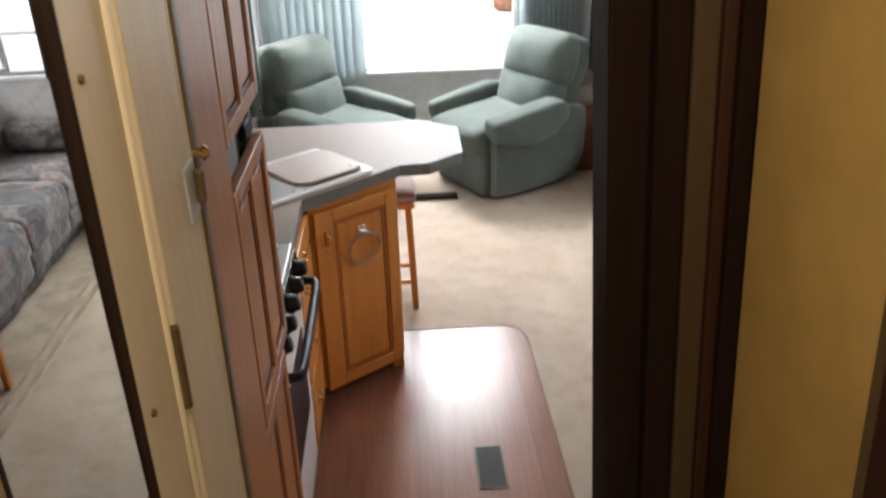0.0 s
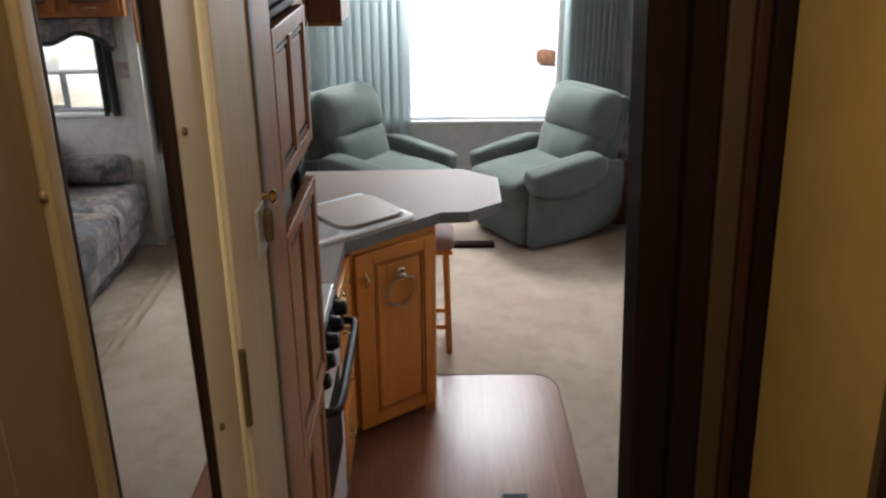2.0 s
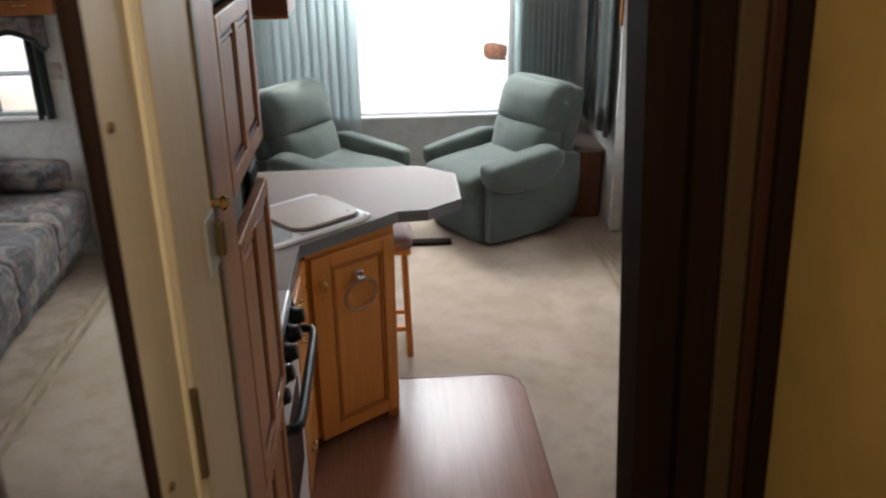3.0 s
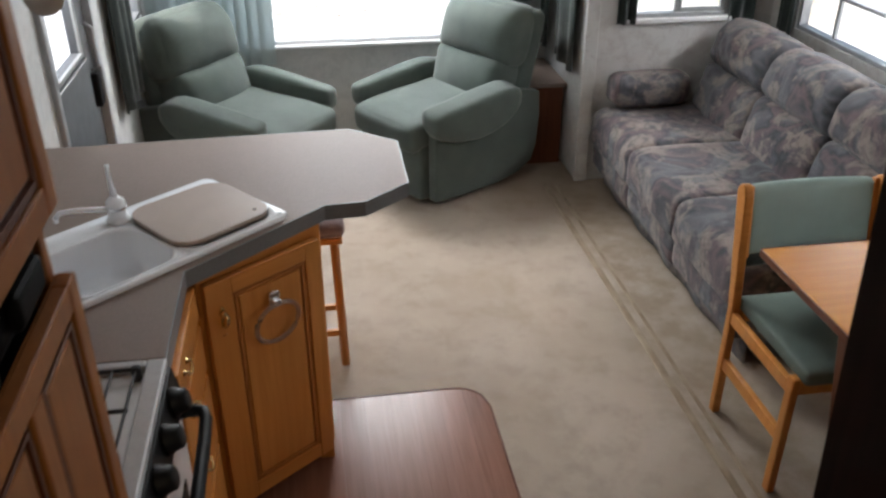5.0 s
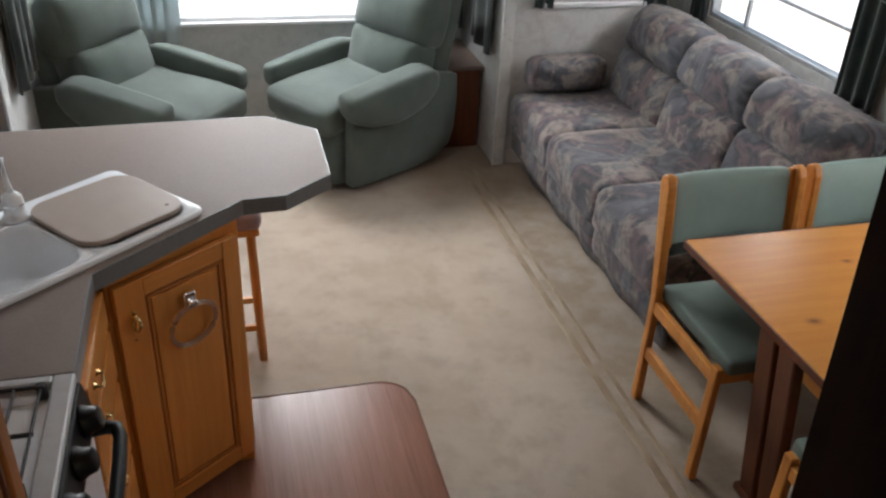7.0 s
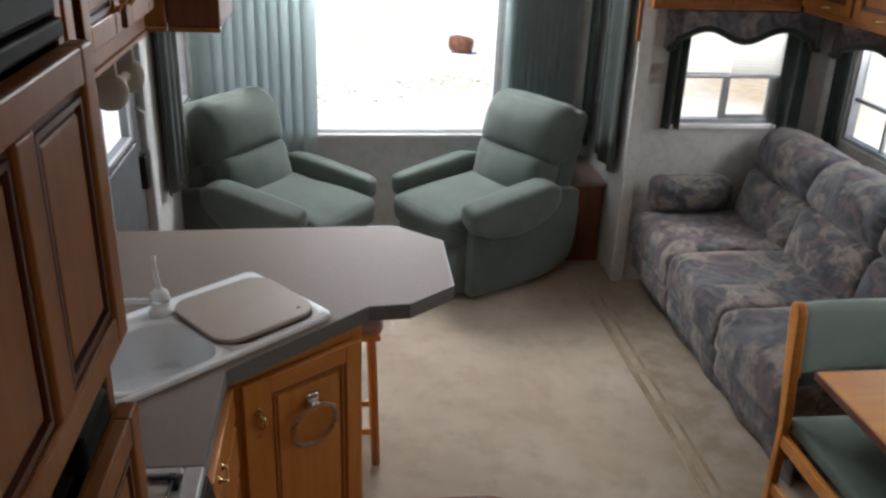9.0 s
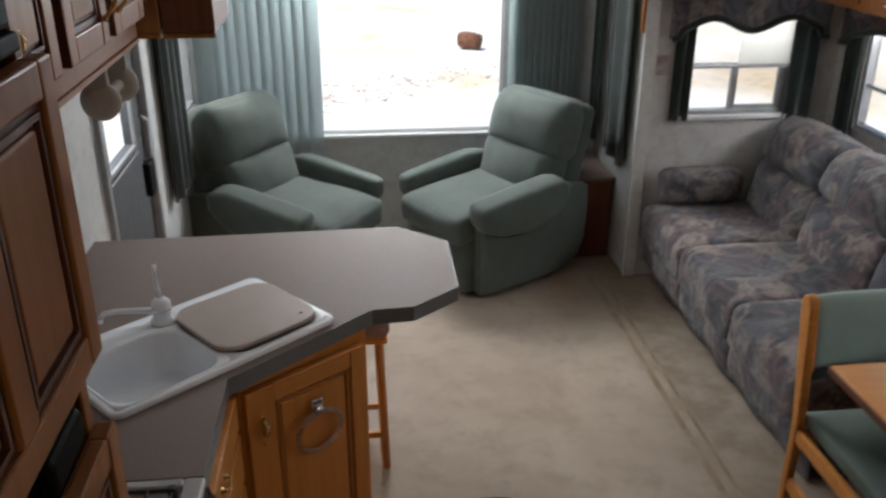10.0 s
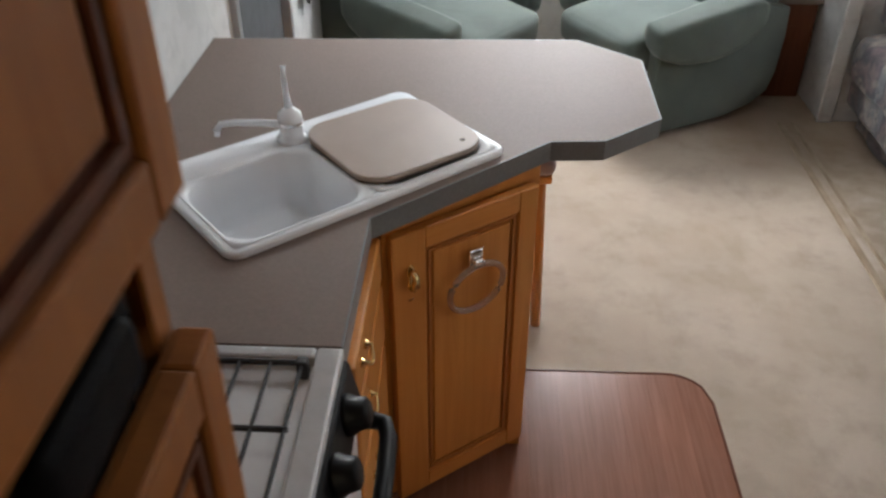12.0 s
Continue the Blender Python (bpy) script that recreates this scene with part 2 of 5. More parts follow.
def carpet_mat():
    m, nt, b = material("worn_beige_carpet", (0.4, 0.34, 0.26), 0.95, 0, 0.1)
    v = coords(nt)
    blot, mid, pile = noise_node(nt, v, 1.6, 5, 0.6), noise_node(nt, v, 7, 5, 0.65), noise_node(nt, v, 420, 3)
    c = ramp(nt, blot, [(0.32, (0.37, 0.286, 0.213)), (0.62, (0.505, 0.418, 0.345))])
    c = mix(nt, ramp(nt, mid, [(0.48, (0, 0, 0)), (0.78, (0.8, 0.8, 0.8))]), c, (0.27, 0.21, 0.14))
    sep = nt.nodes.new("ShaderNodeSeparateXYZ")
    nt.links.new(v, sep.inputs[0])
    off = nt.nodes.new("ShaderNodeMath")
    off.operation, off.inputs[1].default_value = "SUBTRACT", 1.4
    nt.links.new(sep.outputs["X"], off.inputs[0])
    far = nt.nodes.new("ShaderNodeMath")
    far.operation = "ABSOLUTE"
    nt.links.new(off.outputs[0], far.inputs[0])
    near = ramp(nt, far.outputs[0], [(0.09, (0.75, 0.75, 0.75)), (0.16, (0.35, 0.35, 0.35)), (0.22, (0, 0, 0))])
    c = mix(nt, mix(nt, 1.0, near, ramp(nt, mid, [(0.35, (0.25, 0.25, 0.25)), (0.6, (1, 1, 1))]), "MULTIPLY"), c, (0.2, 0.135, 0.075))
    gone = nt.nodes.new("ShaderNodeVectorMath")
    gone.operation = "DISTANCE"
    nt.links.new(v, gone.inputs[0])
    gone.inputs[1].default_value = (1.25, 2.0, 0.0)
    spill = ramp(nt, gone.outputs["Value"], [(0.15, (0.7, 0.7, 0.7)), (0.6, (0, 0, 0))])
    c = mix(nt, mix(nt, 1.0, spill, ramp(nt, blot, [(0.35, (0.4, 0.4, 0.4)), (0.6, (1, 1, 1))]), "MULTIPLY"), c, (0.23, 0.14, 0.075))
    c = mix(nt, 0.35, c, ramp(nt, pile, [(0.3, (0.21, 0.17, 0.135)), (0.7, (0.575, 0.505, 0.44))]))
    nt.links.new(c, b.inputs["Base Color"])
    bump(nt, b, pile, 0.6, 0.006)
    return m


def paper(name, base, motif):
    m, nt, b = material(name, base, 0.75)
    v = coords(nt)
    cloud, spots = noise_node(nt, v, 16, 5, 0.6, 0.8), noise_node(nt, v, 5, 2, 0.5, 1.0)
    c = mix(nt, ramp(nt, cloud, [(0.45, (0, 0, 0)), (0.65, (1, 1, 1))]), base, motif)
    c = mix(nt, ramp(nt, spots, [(0.5, (0, 0, 0)), (0.75, (0.5, 0.5, 0.5))]), c, tuple(a * 0.88 for a in base))
    nt.links.new(c, b.inputs["Base Color"])
    bump(nt, b, cloud, 0.06, 0.002)
    return m


def vinyl_floor():
    m, nt, b = material("reddish_wood_vinyl", (0.26, 0.13, 0.1), 0.25, 0, 0.25)
    v = coords(nt, (30, 1.6, 1), True)
    s = noise_node(nt, v, 1.0, 6, 0.65, 0.5)
    f = noise_node(nt, coords(nt, (120, 5, 1), True), 1.0, 4)
    c = mix(nt, 0.35, ramp(nt, s, [(0.3, (0.205, 0.083, 0.05)), (0.7, (0.285, 0.135, 0.092))]), ramp(nt, f, [(0.35, (0.2, 0.078, 0.047)), (0.65, (0.29, 0.13, 0.086))]))
    oi = nt.nodes.new("ShaderNodeObjectInfo")
    c = mix(nt, 1.0, c, ramp(nt, oi.outputs["Random"], [(0, (0.92, 0.92, 0.92)), (1, (1.05, 1.04, 1.02))]), "MULTIPLY")
    nt.links.new(c, b.inputs["Base Color"])
    bump(nt, b, s, 0.05, 0.001)
    return m


def outside_ground():
    m, nt, b = material("pale_dry_ground", (0.6, 0.55, 0.45), 0.95)
    v = coords(nt)
    a, d = noise_node(nt, v, 0.5, 5, 0.6), noise_node(nt, v, 3.5, 6, 0.7)
    c = ramp(nt, a, [(0.5, (0.82, 0.81, 0.79)), (0.68, (0.72, 0.62, 0.45))])
    c = mix(nt, ramp(nt, d, [(0.6, (0, 0, 0)), (0.8, (0.4, 0.4, 0.4))]), c, (0.6, 0.5, 0.36))
    far = nt.nodes.new("ShaderNodeVectorMath")
    far.operation = "DISTANCE"
    nt.links.new(v, far.inputs[0])
    far.inputs[1].default_value = (6.7, 10.6, -0.9)
    near = nt.nodes.new("ShaderNodeMapRange")
    near.inputs["From Min"].default_value, near.inputs["From Max"].default_value = 0.8, 2.4
    near.inputs["To Min"].default_value, near.inputs["To Max"].default_value = 0.75, 0.0
    nt.links.new(far.outputs["Value"], near.inputs["Value"])
    c = mix(nt, near.outputs[0], c, ramp(nt, d, [(0.35, (0.36, 0.25, 0.13)), (0.65, (0.55, 0.43, 0.26))]))
    nt.links.new(c, b.inputs["Base Color"])
    return m


SOFA, CARPET, VINYL_FLOOR, GROUND = sofa_cloth(), carpet_mat(), vinyl_floor(), outside_ground()
PAPER = paper("grey_white_wallpaper", (0.56, 0.565, 0.56), (0.48, 0.49, 0.49))
PAPER_ROSE = paper("rose_motif_wallpaper", (0.55, 0.545, 0.53), (0.47, 0.45, 0.44))
SEAM = cloth("soiled_carpet_edge", (0.2, 0.14, 0.085), (0.31, 0.24, 0.165), 0.95)
BORDER = paper("rose_border", (0.42, 0.38, 0.36), (0.26, 0.17, 0.165))
MIRROR, _, _ = material("mirror_silver", (0.72, 0.73, 0.71), 0.01, 1.0)
PANE, pnt, pb = material("window_glass", (1, 1, 1), 0.0)
pb.inputs["Transmission Weight"].default_value, pb.inputs["IOR"].default_value = 1.0, 1.02


# ---- shape helpers ----
def thing(name, m, label, category, group="", kind=""):
    ob = new(name)
    ob.empty_display_size = 0.05
    ob.matrix_world = m
    return tagged(ob, label, category, group, kind)


def part(name, bm, mat, parent=None, label="", smooth=False):
    me = bpy.data.meshes.new(name)
    bmesh.ops.recalc_face_normals(bm, faces=bm.faces)
    for f in bm.faces:
        f.smooth = smooth
    bm.to_mesh(me)
    bm.free()
    for one in mat if isinstance(mat, (list, tuple)) else (mat,):
        me.materials.append(one)
    ob = new(name, me)
    ob.parent = parent
    if label:
        ob["label"] = label
    return ob


def solid(name, bm, mat, label, category="", kind="", group=""):
    return tagged(part(name, bm, mat), label, category, group, kind)


def box(x0, x1, y0, y1, z0, z1, bev=0.0, seg=2, bm=None):
    own = bmesh.new()
    bmesh.ops.create_cube(own, size=1, matrix=Matrix.Translation(((x0 + x1) / 2, (y0 + y1) / 2, (z0 + z1) / 2)) @ Matrix.Diagonal((x1 - x0, y1 - y0, z1 - z0, 1)))
    if bev:
        bmesh.ops.bevel(own, geom=own.edges[:], offset=bev, segments=seg, affect="EDGES", profile=0.5)
    return own if bm is None else join(bm, own)


def join(a, *rest):
    for b in rest:
        me = bpy.data.meshes.new("tmp")
        b.to_mesh(me)
        b.free()
        a.from_mesh(me)
        bpy.data.meshes.remove(me)
    return a


def moved(bm, m):
    bmesh.ops.transform(bm, matrix=m, verts=bm.verts)
    return bm


def prism(points, z0, z1, bev=0.0, seg=2):
    bm = bmesh.new()
    f = bm.faces.new([bm.verts.new((x, y, z0)) for x, y in points])
    top = bmesh.ops.extrude_face_region(bm, geom=[f])["geom"]
    bmesh.ops.translate(bm, vec=(0, 0, z1 - z0), verts=[g for g in top if isinstance(g, bmesh.types.BMVert)])
    if bev:
        bmesh.ops.bevel(bm, geom=bm.edges[:], offset=bev, segments=seg, affect="EDGES", profile=0.5)
    return bm


def tube(path, r, n=10, closed=False):
    """A round bar along a path of points."""
    bm, rings, pts = bmesh.new(), [], [Vector(p) for p in path]
    for i, p in enumerate(pts):
        a, b = (pts[i - 1], pts[(i + 1) % len(pts)]) if closed else (pts[max(i - 1, 0)], pts[min(i + 1, len(pts) - 1)])
        d = (b - a).normalized()
        side = d.cross(Vector((0, 0, 1)) if abs(d.z) < 0.9 else Vector((1, 0, 0))).normalized()
        up = side.cross(d)
        rad = r[i] if isinstance(r, (list, tuple)) else r
        rings.append([bm.verts.new(p + rad * (math.cos(k * math.tau / n) * side + math.sin(k * math.tau / n) * up)) for k in range(n)])
    pairs = list(zip(rings, rings[1:])) + ([(rings[-1], rings[0])] if closed else [])
    for u, w in pairs:
        for k in range(n):
            bm.faces.new((u[k], u[(k + 1) % n], w[(k + 1) % n], w[k]))
    if not closed:
        bm.faces.new(rings[0][::-1]), bm.faces.new(rings[-1])
    return bm


def puff(sx, sy, sz, r, swell=(0, 0, 0), n=12, wrinkle=0.0, seed=0):
    """A stuffed block about the origin: rounded edges, swollen faces, slight creases."""
    bm = bmesh.new()
    bmesh.ops.create_cube(bm, size=2)
    bmesh.ops.subdivide_edges(bm, edges=bm.edges[:], cuts=n, use_grid_fill=True)
    half = Vector((sx / 2, sy / 2, sz / 2))
    for v in bm.verts:
        c = Vector([math.sin(q * math.pi / 2) for q in v.co])
        p = Vector((c.x * half.x, c.y * half.y, c.z * half.z))
        core = Vector([max(-h + r, min(h - r, q)) for h, q in zip(half, p)])
        d = p - core
        q = core + d.normalized() * r if d.length > 1e-6 else p
        fx, fy, fz = (1 - c.x**2), (1 - c.y**2), (1 - c.z**2)
        q += Vector((c.x * swell[0] * fy * fz, c.y * swell[1] * fx * fz, c.z * swell[2] * fx * fy))
        if wrinkle:
            q += wrinkle * noise.noise_vector(q * 7 + Vector((seed, seed * 2, 0)))
        v.co = q
    return bm


def slab(name, axis, at, thick, u0, u1, z0, z1, holes, mat, label):
    """A wall of that thickness on the plane axis = at, from u0 to u1, with openings (u0, u1, z0, z1) through it."""
    us = sorted({u0, u1, *(h[0] for h in holes), *(h[1] for h in holes)})
    zs = sorted({z0, z1, *(h[2] for h in holes), *(h[3] for h in holes)})
    full = {(i, j) for i in range(len(us) - 1) for j in range(len(zs) - 1)
            if not any(h[0] <= us[i] < h[1] and h[2] <= zs[j] < h[3] for h in holes)}
    bm = bmesh.new()

    def quad(*ps):
        bm.faces.new([bm.verts.new((d, u, z) if axis == "x" else (u, d, z)) for u, z, d in ps])

    a, b = at, at + thick
    for i, j in full:
        p, q, s, t = us[i], us[i + 1], zs[j], zs[j + 1]
        for d in (a, b):
            quad((p, s, d), (q, s, d), (q, t, d), (p, t, d))
        if (i - 1, j) not in full:
            quad((p, s, a), (p, t, a), (p, t, b), (p, s, b))
        if (i + 1, j) not in full:
            quad((q, s, a), (q, t, a), (q, t, b), (q, s, b))
        if (i, j - 1) not in full:
            quad((p, s, a), (q, s, a), (q, s, b), (p, s, b))
        if (i, j + 1) not in full:
            quad((p, t, a), (q, t, a), (q, t, b), (p, t, b))
    bmesh.ops.remove_doubles(bm, verts=bm.verts, dist=1e-5)
    return solid(name, bm, mat, label, kind="structure")


def wave_sheet(length, height, waves, depth, thick=0.004, n=60):
    """A pleated drape: along x, hanging from z = height to 0."""
    bm, rows = bmesh.new(), []
    for j in range(7):
        z = height * j / 6
        row = []
        for i in range(n + 1):
            s = i / n
            a = depth * (1 - 0.25 * j / 6)
            row.append((s * length, a * math.sin(waves * math.tau * s + 0.3 * math.sin(5 * s + j * 0.4)), z))
        rows.append(row)
    front = [[bm.verts.new(p) for p in row] for row in rows]
    back = [[bm.verts.new((x, y + thick, z)) for x, y, z in row] for row in rows]
    for j in range(6):
        for i in range(n):
            bm.faces.new((front[j][i], front[j][i + 1], front[j + 1][i + 1], front[j + 1][i]))
            bm.faces.new((back[j][i], back[j + 1][i], back[j + 1][i + 1], back[j][i + 1]))
        for i in (0, n):
            bm.faces.new((front[j][i], front[j + 1][i], back[j + 1][i], back[j][i]))
    for j in (0, 6):
        for i in range(n):
            bm.faces.new((front[j][i], back[j][i], back[j][i + 1], front[j][i + 1]))
    return bm


# ---- the structure ----
LEFT, RIGHT, REAR = -0.86, 1.42, 2.8
SLIDE_X, SLIDE_Y, NEAR = 2.42, 2.04, -1.60
TOP, HALL = 2.5, 0.54

solid("ground", box(-300, 300, -300, 300, -1.0, -0.9), GROUND, "pale dry ground with straw-coloured patches", kind="structure")
solid("floor", box(LEFT - 0.06, SLIDE_X + 0.06, -2.3, REAR + 0.06, -0.12, 0.0), CARPET, "worn beige carpet with brownish stains", kind="structure")
slab("wall_west", "x", LEFT, -0.06, -2.3, REAR + 0.06, -0.12, TOP, [(0.78, 1.5, 0.0, 1.95), (2.12, 2.66, 0.85, 1.85)], PAPER, "pale grey papered side wall")
slab("wall_north", "y", REAR, 0.06, LEFT, RIGHT, -0.12, TOP, [(-0.78, 0.86, 0.615, 2.3)], PAPER, "pale grey papered rear wall under a picture window")
slab("wall_east", "x", RIGHT, 0.06, SLIDE_Y + 0.002, REAR + 0.06, -0.12, TOP, [(2.3, 2.68, 0.85, 1.85)], PAPER, "pale grey papered side wall behind an armchair")
slab("wall_slide_end", "y", SLIDE_Y, 0.06, RIGHT + 0.062, SLIDE_X, -0.12, TOP, [(1.655, 2.185, 0.885, 1.46)], PAPER_ROSE, "papered end wall of the sofa alcove")
slab("wall_slide_side", "x", SLIDE_X, 0.06, NEAR - 0.1, SLIDE_Y + 0.06, -0.12, TOP, [(0.72, 1.8, 0.87, 1.5), (-0.9, 0.05, 0.95, 1.5)], PAPER_ROSE, "papered outer wall of the sofa alcove")
# Unseen wall; dark wood chosen to keep bounced light off the dining floor.
slab("wall_south", "y", NEAR, -0.06, 0.545, SLIDE_X, -0.12, TOP, [], CHERRY, "unseen near wall of the dining corner, dark to cut bounced light")
solid("corner_post", box(RIGHT - 0.012, RIGHT + 0.06, SLIDE_Y - 0.02, SLIDE_Y + 0.0, 0, TOP, 0.006), PAPER_ROSE, "papered rounded edge of the alcove opening", kind="structure")
solid("ceiling", box(LEFT - 0.06, SLIDE_X + 0.06, -5.2, REAR + 0.06, TOP, TOP + 0.06), PLASTER, "white panelled ceiling", kind="structure")
solid("slide_seam", box(1.29, 1.308, NEAR, SLIDE_Y - 0.03, -0.004, 0.004, 0.0039, 3), SEAM, "faint second seam in the carpet", kind="structure")
solid("slide_seam", box(1.226, 1.256, NEAR, SLIDE_Y - 0.03, -0.007, 0.007, 0.0069, 4), SEAM, "raised carpet seam along the alcove", kind="structure")

# upper hall, its floor three steps above the room
solid("hall_floor", box(-0.24, 1.6, -5.2, -1.97, HALL - 0.08, HALL), CARPET, "beige carpet on the raised hall floor", kind="structure")
for k, (y0, y1) in enumerate(((-1.97, -1.68), (-1.68, -1.4))):
    solid("stair_tread", box(-0.28, 0.48, y0, y1, 0.0, HALL - 0.18 * (k + 1), 0.008), CARPET, "beige carpeted step down to the room", kind="structure")
slab("hall_wall_west", "x", -0.19, -0.05, -5.2, -2.235, HALL, TOP, [(-2.87, -2.45, HALL, 2.42)], TAN_WOOD, "tan panelled hall wall")
slab("hall_wall_east", "x", 0.43, 0.05, -3.6, -2.23, HALL, TOP, [], YELLOW_WALL, "yellowed embossed wall panel in the hall")
slab("wall_fridge_back", "y", -2.3, 0.05, LEFT, -0.242, 0.0, TOP, [], PAPER, "plain wall closing the space behind the fridge")
slab("hall_wall_back", "y", -5.2, -0.05, -0.24, 1.65, HALL, TOP, [(0.4, 1.4, 1.5, 2.2)], YELLOW_WALL, "plain wall behind the hall")
slab("hall_wall_side", "x", 1.6, 0.05, -5.2, -1.662, HALL, TOP, [], YELLOW_WALL, "plain side wall behind the hall")
slab("hall_wall_end", "y", -2.24, 0.05, 0.5, 1.6, HALL, TOP, [], YELLOW_WALL, "plain end wall behind the hall")
slab("stair_wall_west", "x", -0.272, -0.05, -2.235, -1.69, -0.0, TOP, [], SHADED_OAK, "wood-panelled stair wall")
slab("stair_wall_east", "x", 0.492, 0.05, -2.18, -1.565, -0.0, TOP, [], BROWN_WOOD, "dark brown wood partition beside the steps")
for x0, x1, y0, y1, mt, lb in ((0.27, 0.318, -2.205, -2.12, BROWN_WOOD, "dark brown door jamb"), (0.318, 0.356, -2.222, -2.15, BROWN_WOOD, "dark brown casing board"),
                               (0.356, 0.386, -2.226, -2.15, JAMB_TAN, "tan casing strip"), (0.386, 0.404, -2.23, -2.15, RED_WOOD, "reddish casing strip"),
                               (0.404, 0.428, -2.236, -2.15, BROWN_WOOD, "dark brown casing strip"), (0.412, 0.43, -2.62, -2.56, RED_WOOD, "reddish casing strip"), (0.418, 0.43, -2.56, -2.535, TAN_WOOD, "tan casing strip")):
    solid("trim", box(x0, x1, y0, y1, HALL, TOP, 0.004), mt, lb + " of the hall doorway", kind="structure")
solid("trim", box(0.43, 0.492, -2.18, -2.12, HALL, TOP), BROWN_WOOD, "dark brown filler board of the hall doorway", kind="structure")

# the old doorway has settled out of plumb
for ob in [o for o in scene.objects if o.name.startswith("trim") or o.name == "hall_wall_east"]:
    ob.matrix_world = pose(0.33, 0, 1.62, 0, -2.6, 0) @ pose(-0.33, 0, -1.62)
bpy.data.objects["stair_wall_east"].matrix_world = pose(0.492, 0, 1.62, 0, -3.0, 0) @ pose(-0.492, 0, -1.62)

# Unseen vents, added to the closed ceiling above the two overhead fill lamps.
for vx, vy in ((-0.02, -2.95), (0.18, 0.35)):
    rv = thing("roof_vent", pose(vx, vy, TOP), "unseen square roof vent added above a fill lamp", "vent", kind="structure")
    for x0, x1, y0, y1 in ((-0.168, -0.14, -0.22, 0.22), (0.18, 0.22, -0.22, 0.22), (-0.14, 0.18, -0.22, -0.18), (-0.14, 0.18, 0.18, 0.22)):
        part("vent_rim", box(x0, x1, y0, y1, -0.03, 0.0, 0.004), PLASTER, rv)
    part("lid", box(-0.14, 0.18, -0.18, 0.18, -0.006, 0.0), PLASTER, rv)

# vinyl by the galley, laid as planks with a rounded corner
vinyl = thing("vinyl_floor", pose(0, 0, 0), "reddish wood-look vinyl flooring with a rounded corner", "flooring", kind="structure")


def plank_outline(x0, x1):
    """The end of a plank on the mat's outline, whose far right corner is a quarter circle."""
    r, xr, yr = 0.12, 0.555, 0.298
    pts = []
    for i in range(7):
        x = x0 + (x1 - x0) * i / 6
        pts.append((x, yr if x < xr - r else yr - r + math.sqrt(max(0, r * r - (x - xr + r) ** 2))))
    return pts


edges = [-0.33 + 0.0885 * k for k in range(11)]
for x0, x1 in zip(edges, edges[1:]):
    x1 = min(x1, 0.555)
    part("plank", prism([(x0, -1.4), (x1 - 0.0003, -1.4), *reversed(plank_outline(x0, x1 - 0.0003))], 0.0, 0.007), VINYL_FLOOR, vinyl)
rim = [(x, y, 0.006) for x, y in plank_outline(-0.02, 0.43)] + [(x, y, 0.006) for x, y in plank_outline(0.435, 0.555)] + [(0.555, -1.4, 0.006)]
part("edge_strip", tube(rim, 0.0045, 6), CHERRY, vinyl, "thin brown edge strip")


# ---- kitchen ----
TOWEL = (-0.552, -0.175, 1.551)

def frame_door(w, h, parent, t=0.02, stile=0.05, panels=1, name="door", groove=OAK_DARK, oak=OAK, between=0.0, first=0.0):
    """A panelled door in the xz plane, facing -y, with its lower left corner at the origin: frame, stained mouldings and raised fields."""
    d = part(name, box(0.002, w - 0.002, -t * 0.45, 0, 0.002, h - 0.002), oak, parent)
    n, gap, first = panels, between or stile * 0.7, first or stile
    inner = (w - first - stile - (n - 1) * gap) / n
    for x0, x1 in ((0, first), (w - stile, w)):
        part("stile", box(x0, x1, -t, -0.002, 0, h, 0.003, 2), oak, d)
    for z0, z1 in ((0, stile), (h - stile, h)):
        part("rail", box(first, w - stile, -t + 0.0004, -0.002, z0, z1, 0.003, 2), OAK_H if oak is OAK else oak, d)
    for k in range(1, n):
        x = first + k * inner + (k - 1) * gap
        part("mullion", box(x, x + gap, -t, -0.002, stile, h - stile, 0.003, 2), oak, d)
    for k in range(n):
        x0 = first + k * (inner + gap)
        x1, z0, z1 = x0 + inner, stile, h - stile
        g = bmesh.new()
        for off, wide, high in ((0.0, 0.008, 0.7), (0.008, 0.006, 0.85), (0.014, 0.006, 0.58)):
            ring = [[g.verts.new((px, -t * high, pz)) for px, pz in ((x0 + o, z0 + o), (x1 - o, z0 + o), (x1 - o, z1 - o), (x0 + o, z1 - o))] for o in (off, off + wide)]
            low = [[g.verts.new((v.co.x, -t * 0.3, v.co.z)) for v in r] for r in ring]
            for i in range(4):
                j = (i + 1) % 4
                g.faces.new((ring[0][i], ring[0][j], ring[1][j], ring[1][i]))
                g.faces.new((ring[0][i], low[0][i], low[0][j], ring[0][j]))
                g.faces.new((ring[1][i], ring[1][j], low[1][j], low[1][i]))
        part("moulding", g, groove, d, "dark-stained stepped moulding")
        m = 0.02
        part("raised_panel", box(x0 + m, x1 - m, -t * 0.78, -t * 0.4, z0 + m, z1 - m, 0.004, 3), oak, d)
    return d


def pull(parent, x, z, y=-0.02, h=0.09):
    """An upright bow handle with leaf-shaped ends."""
    pts = [(x, y - 0.028 * math.sin(math.pi * i / 10), z - h / 2 + h * i / 10) for i in range(11)]
    bm = tube(pts, [0.007, 0.0045, 0.004, 0.0045, 0.005, 0.0055, 0.005, 0.0045, 0.004, 0.0045, 0.007], 10)
    return part("handle", bm, BRASS, parent, "polished brass bow handle", True)


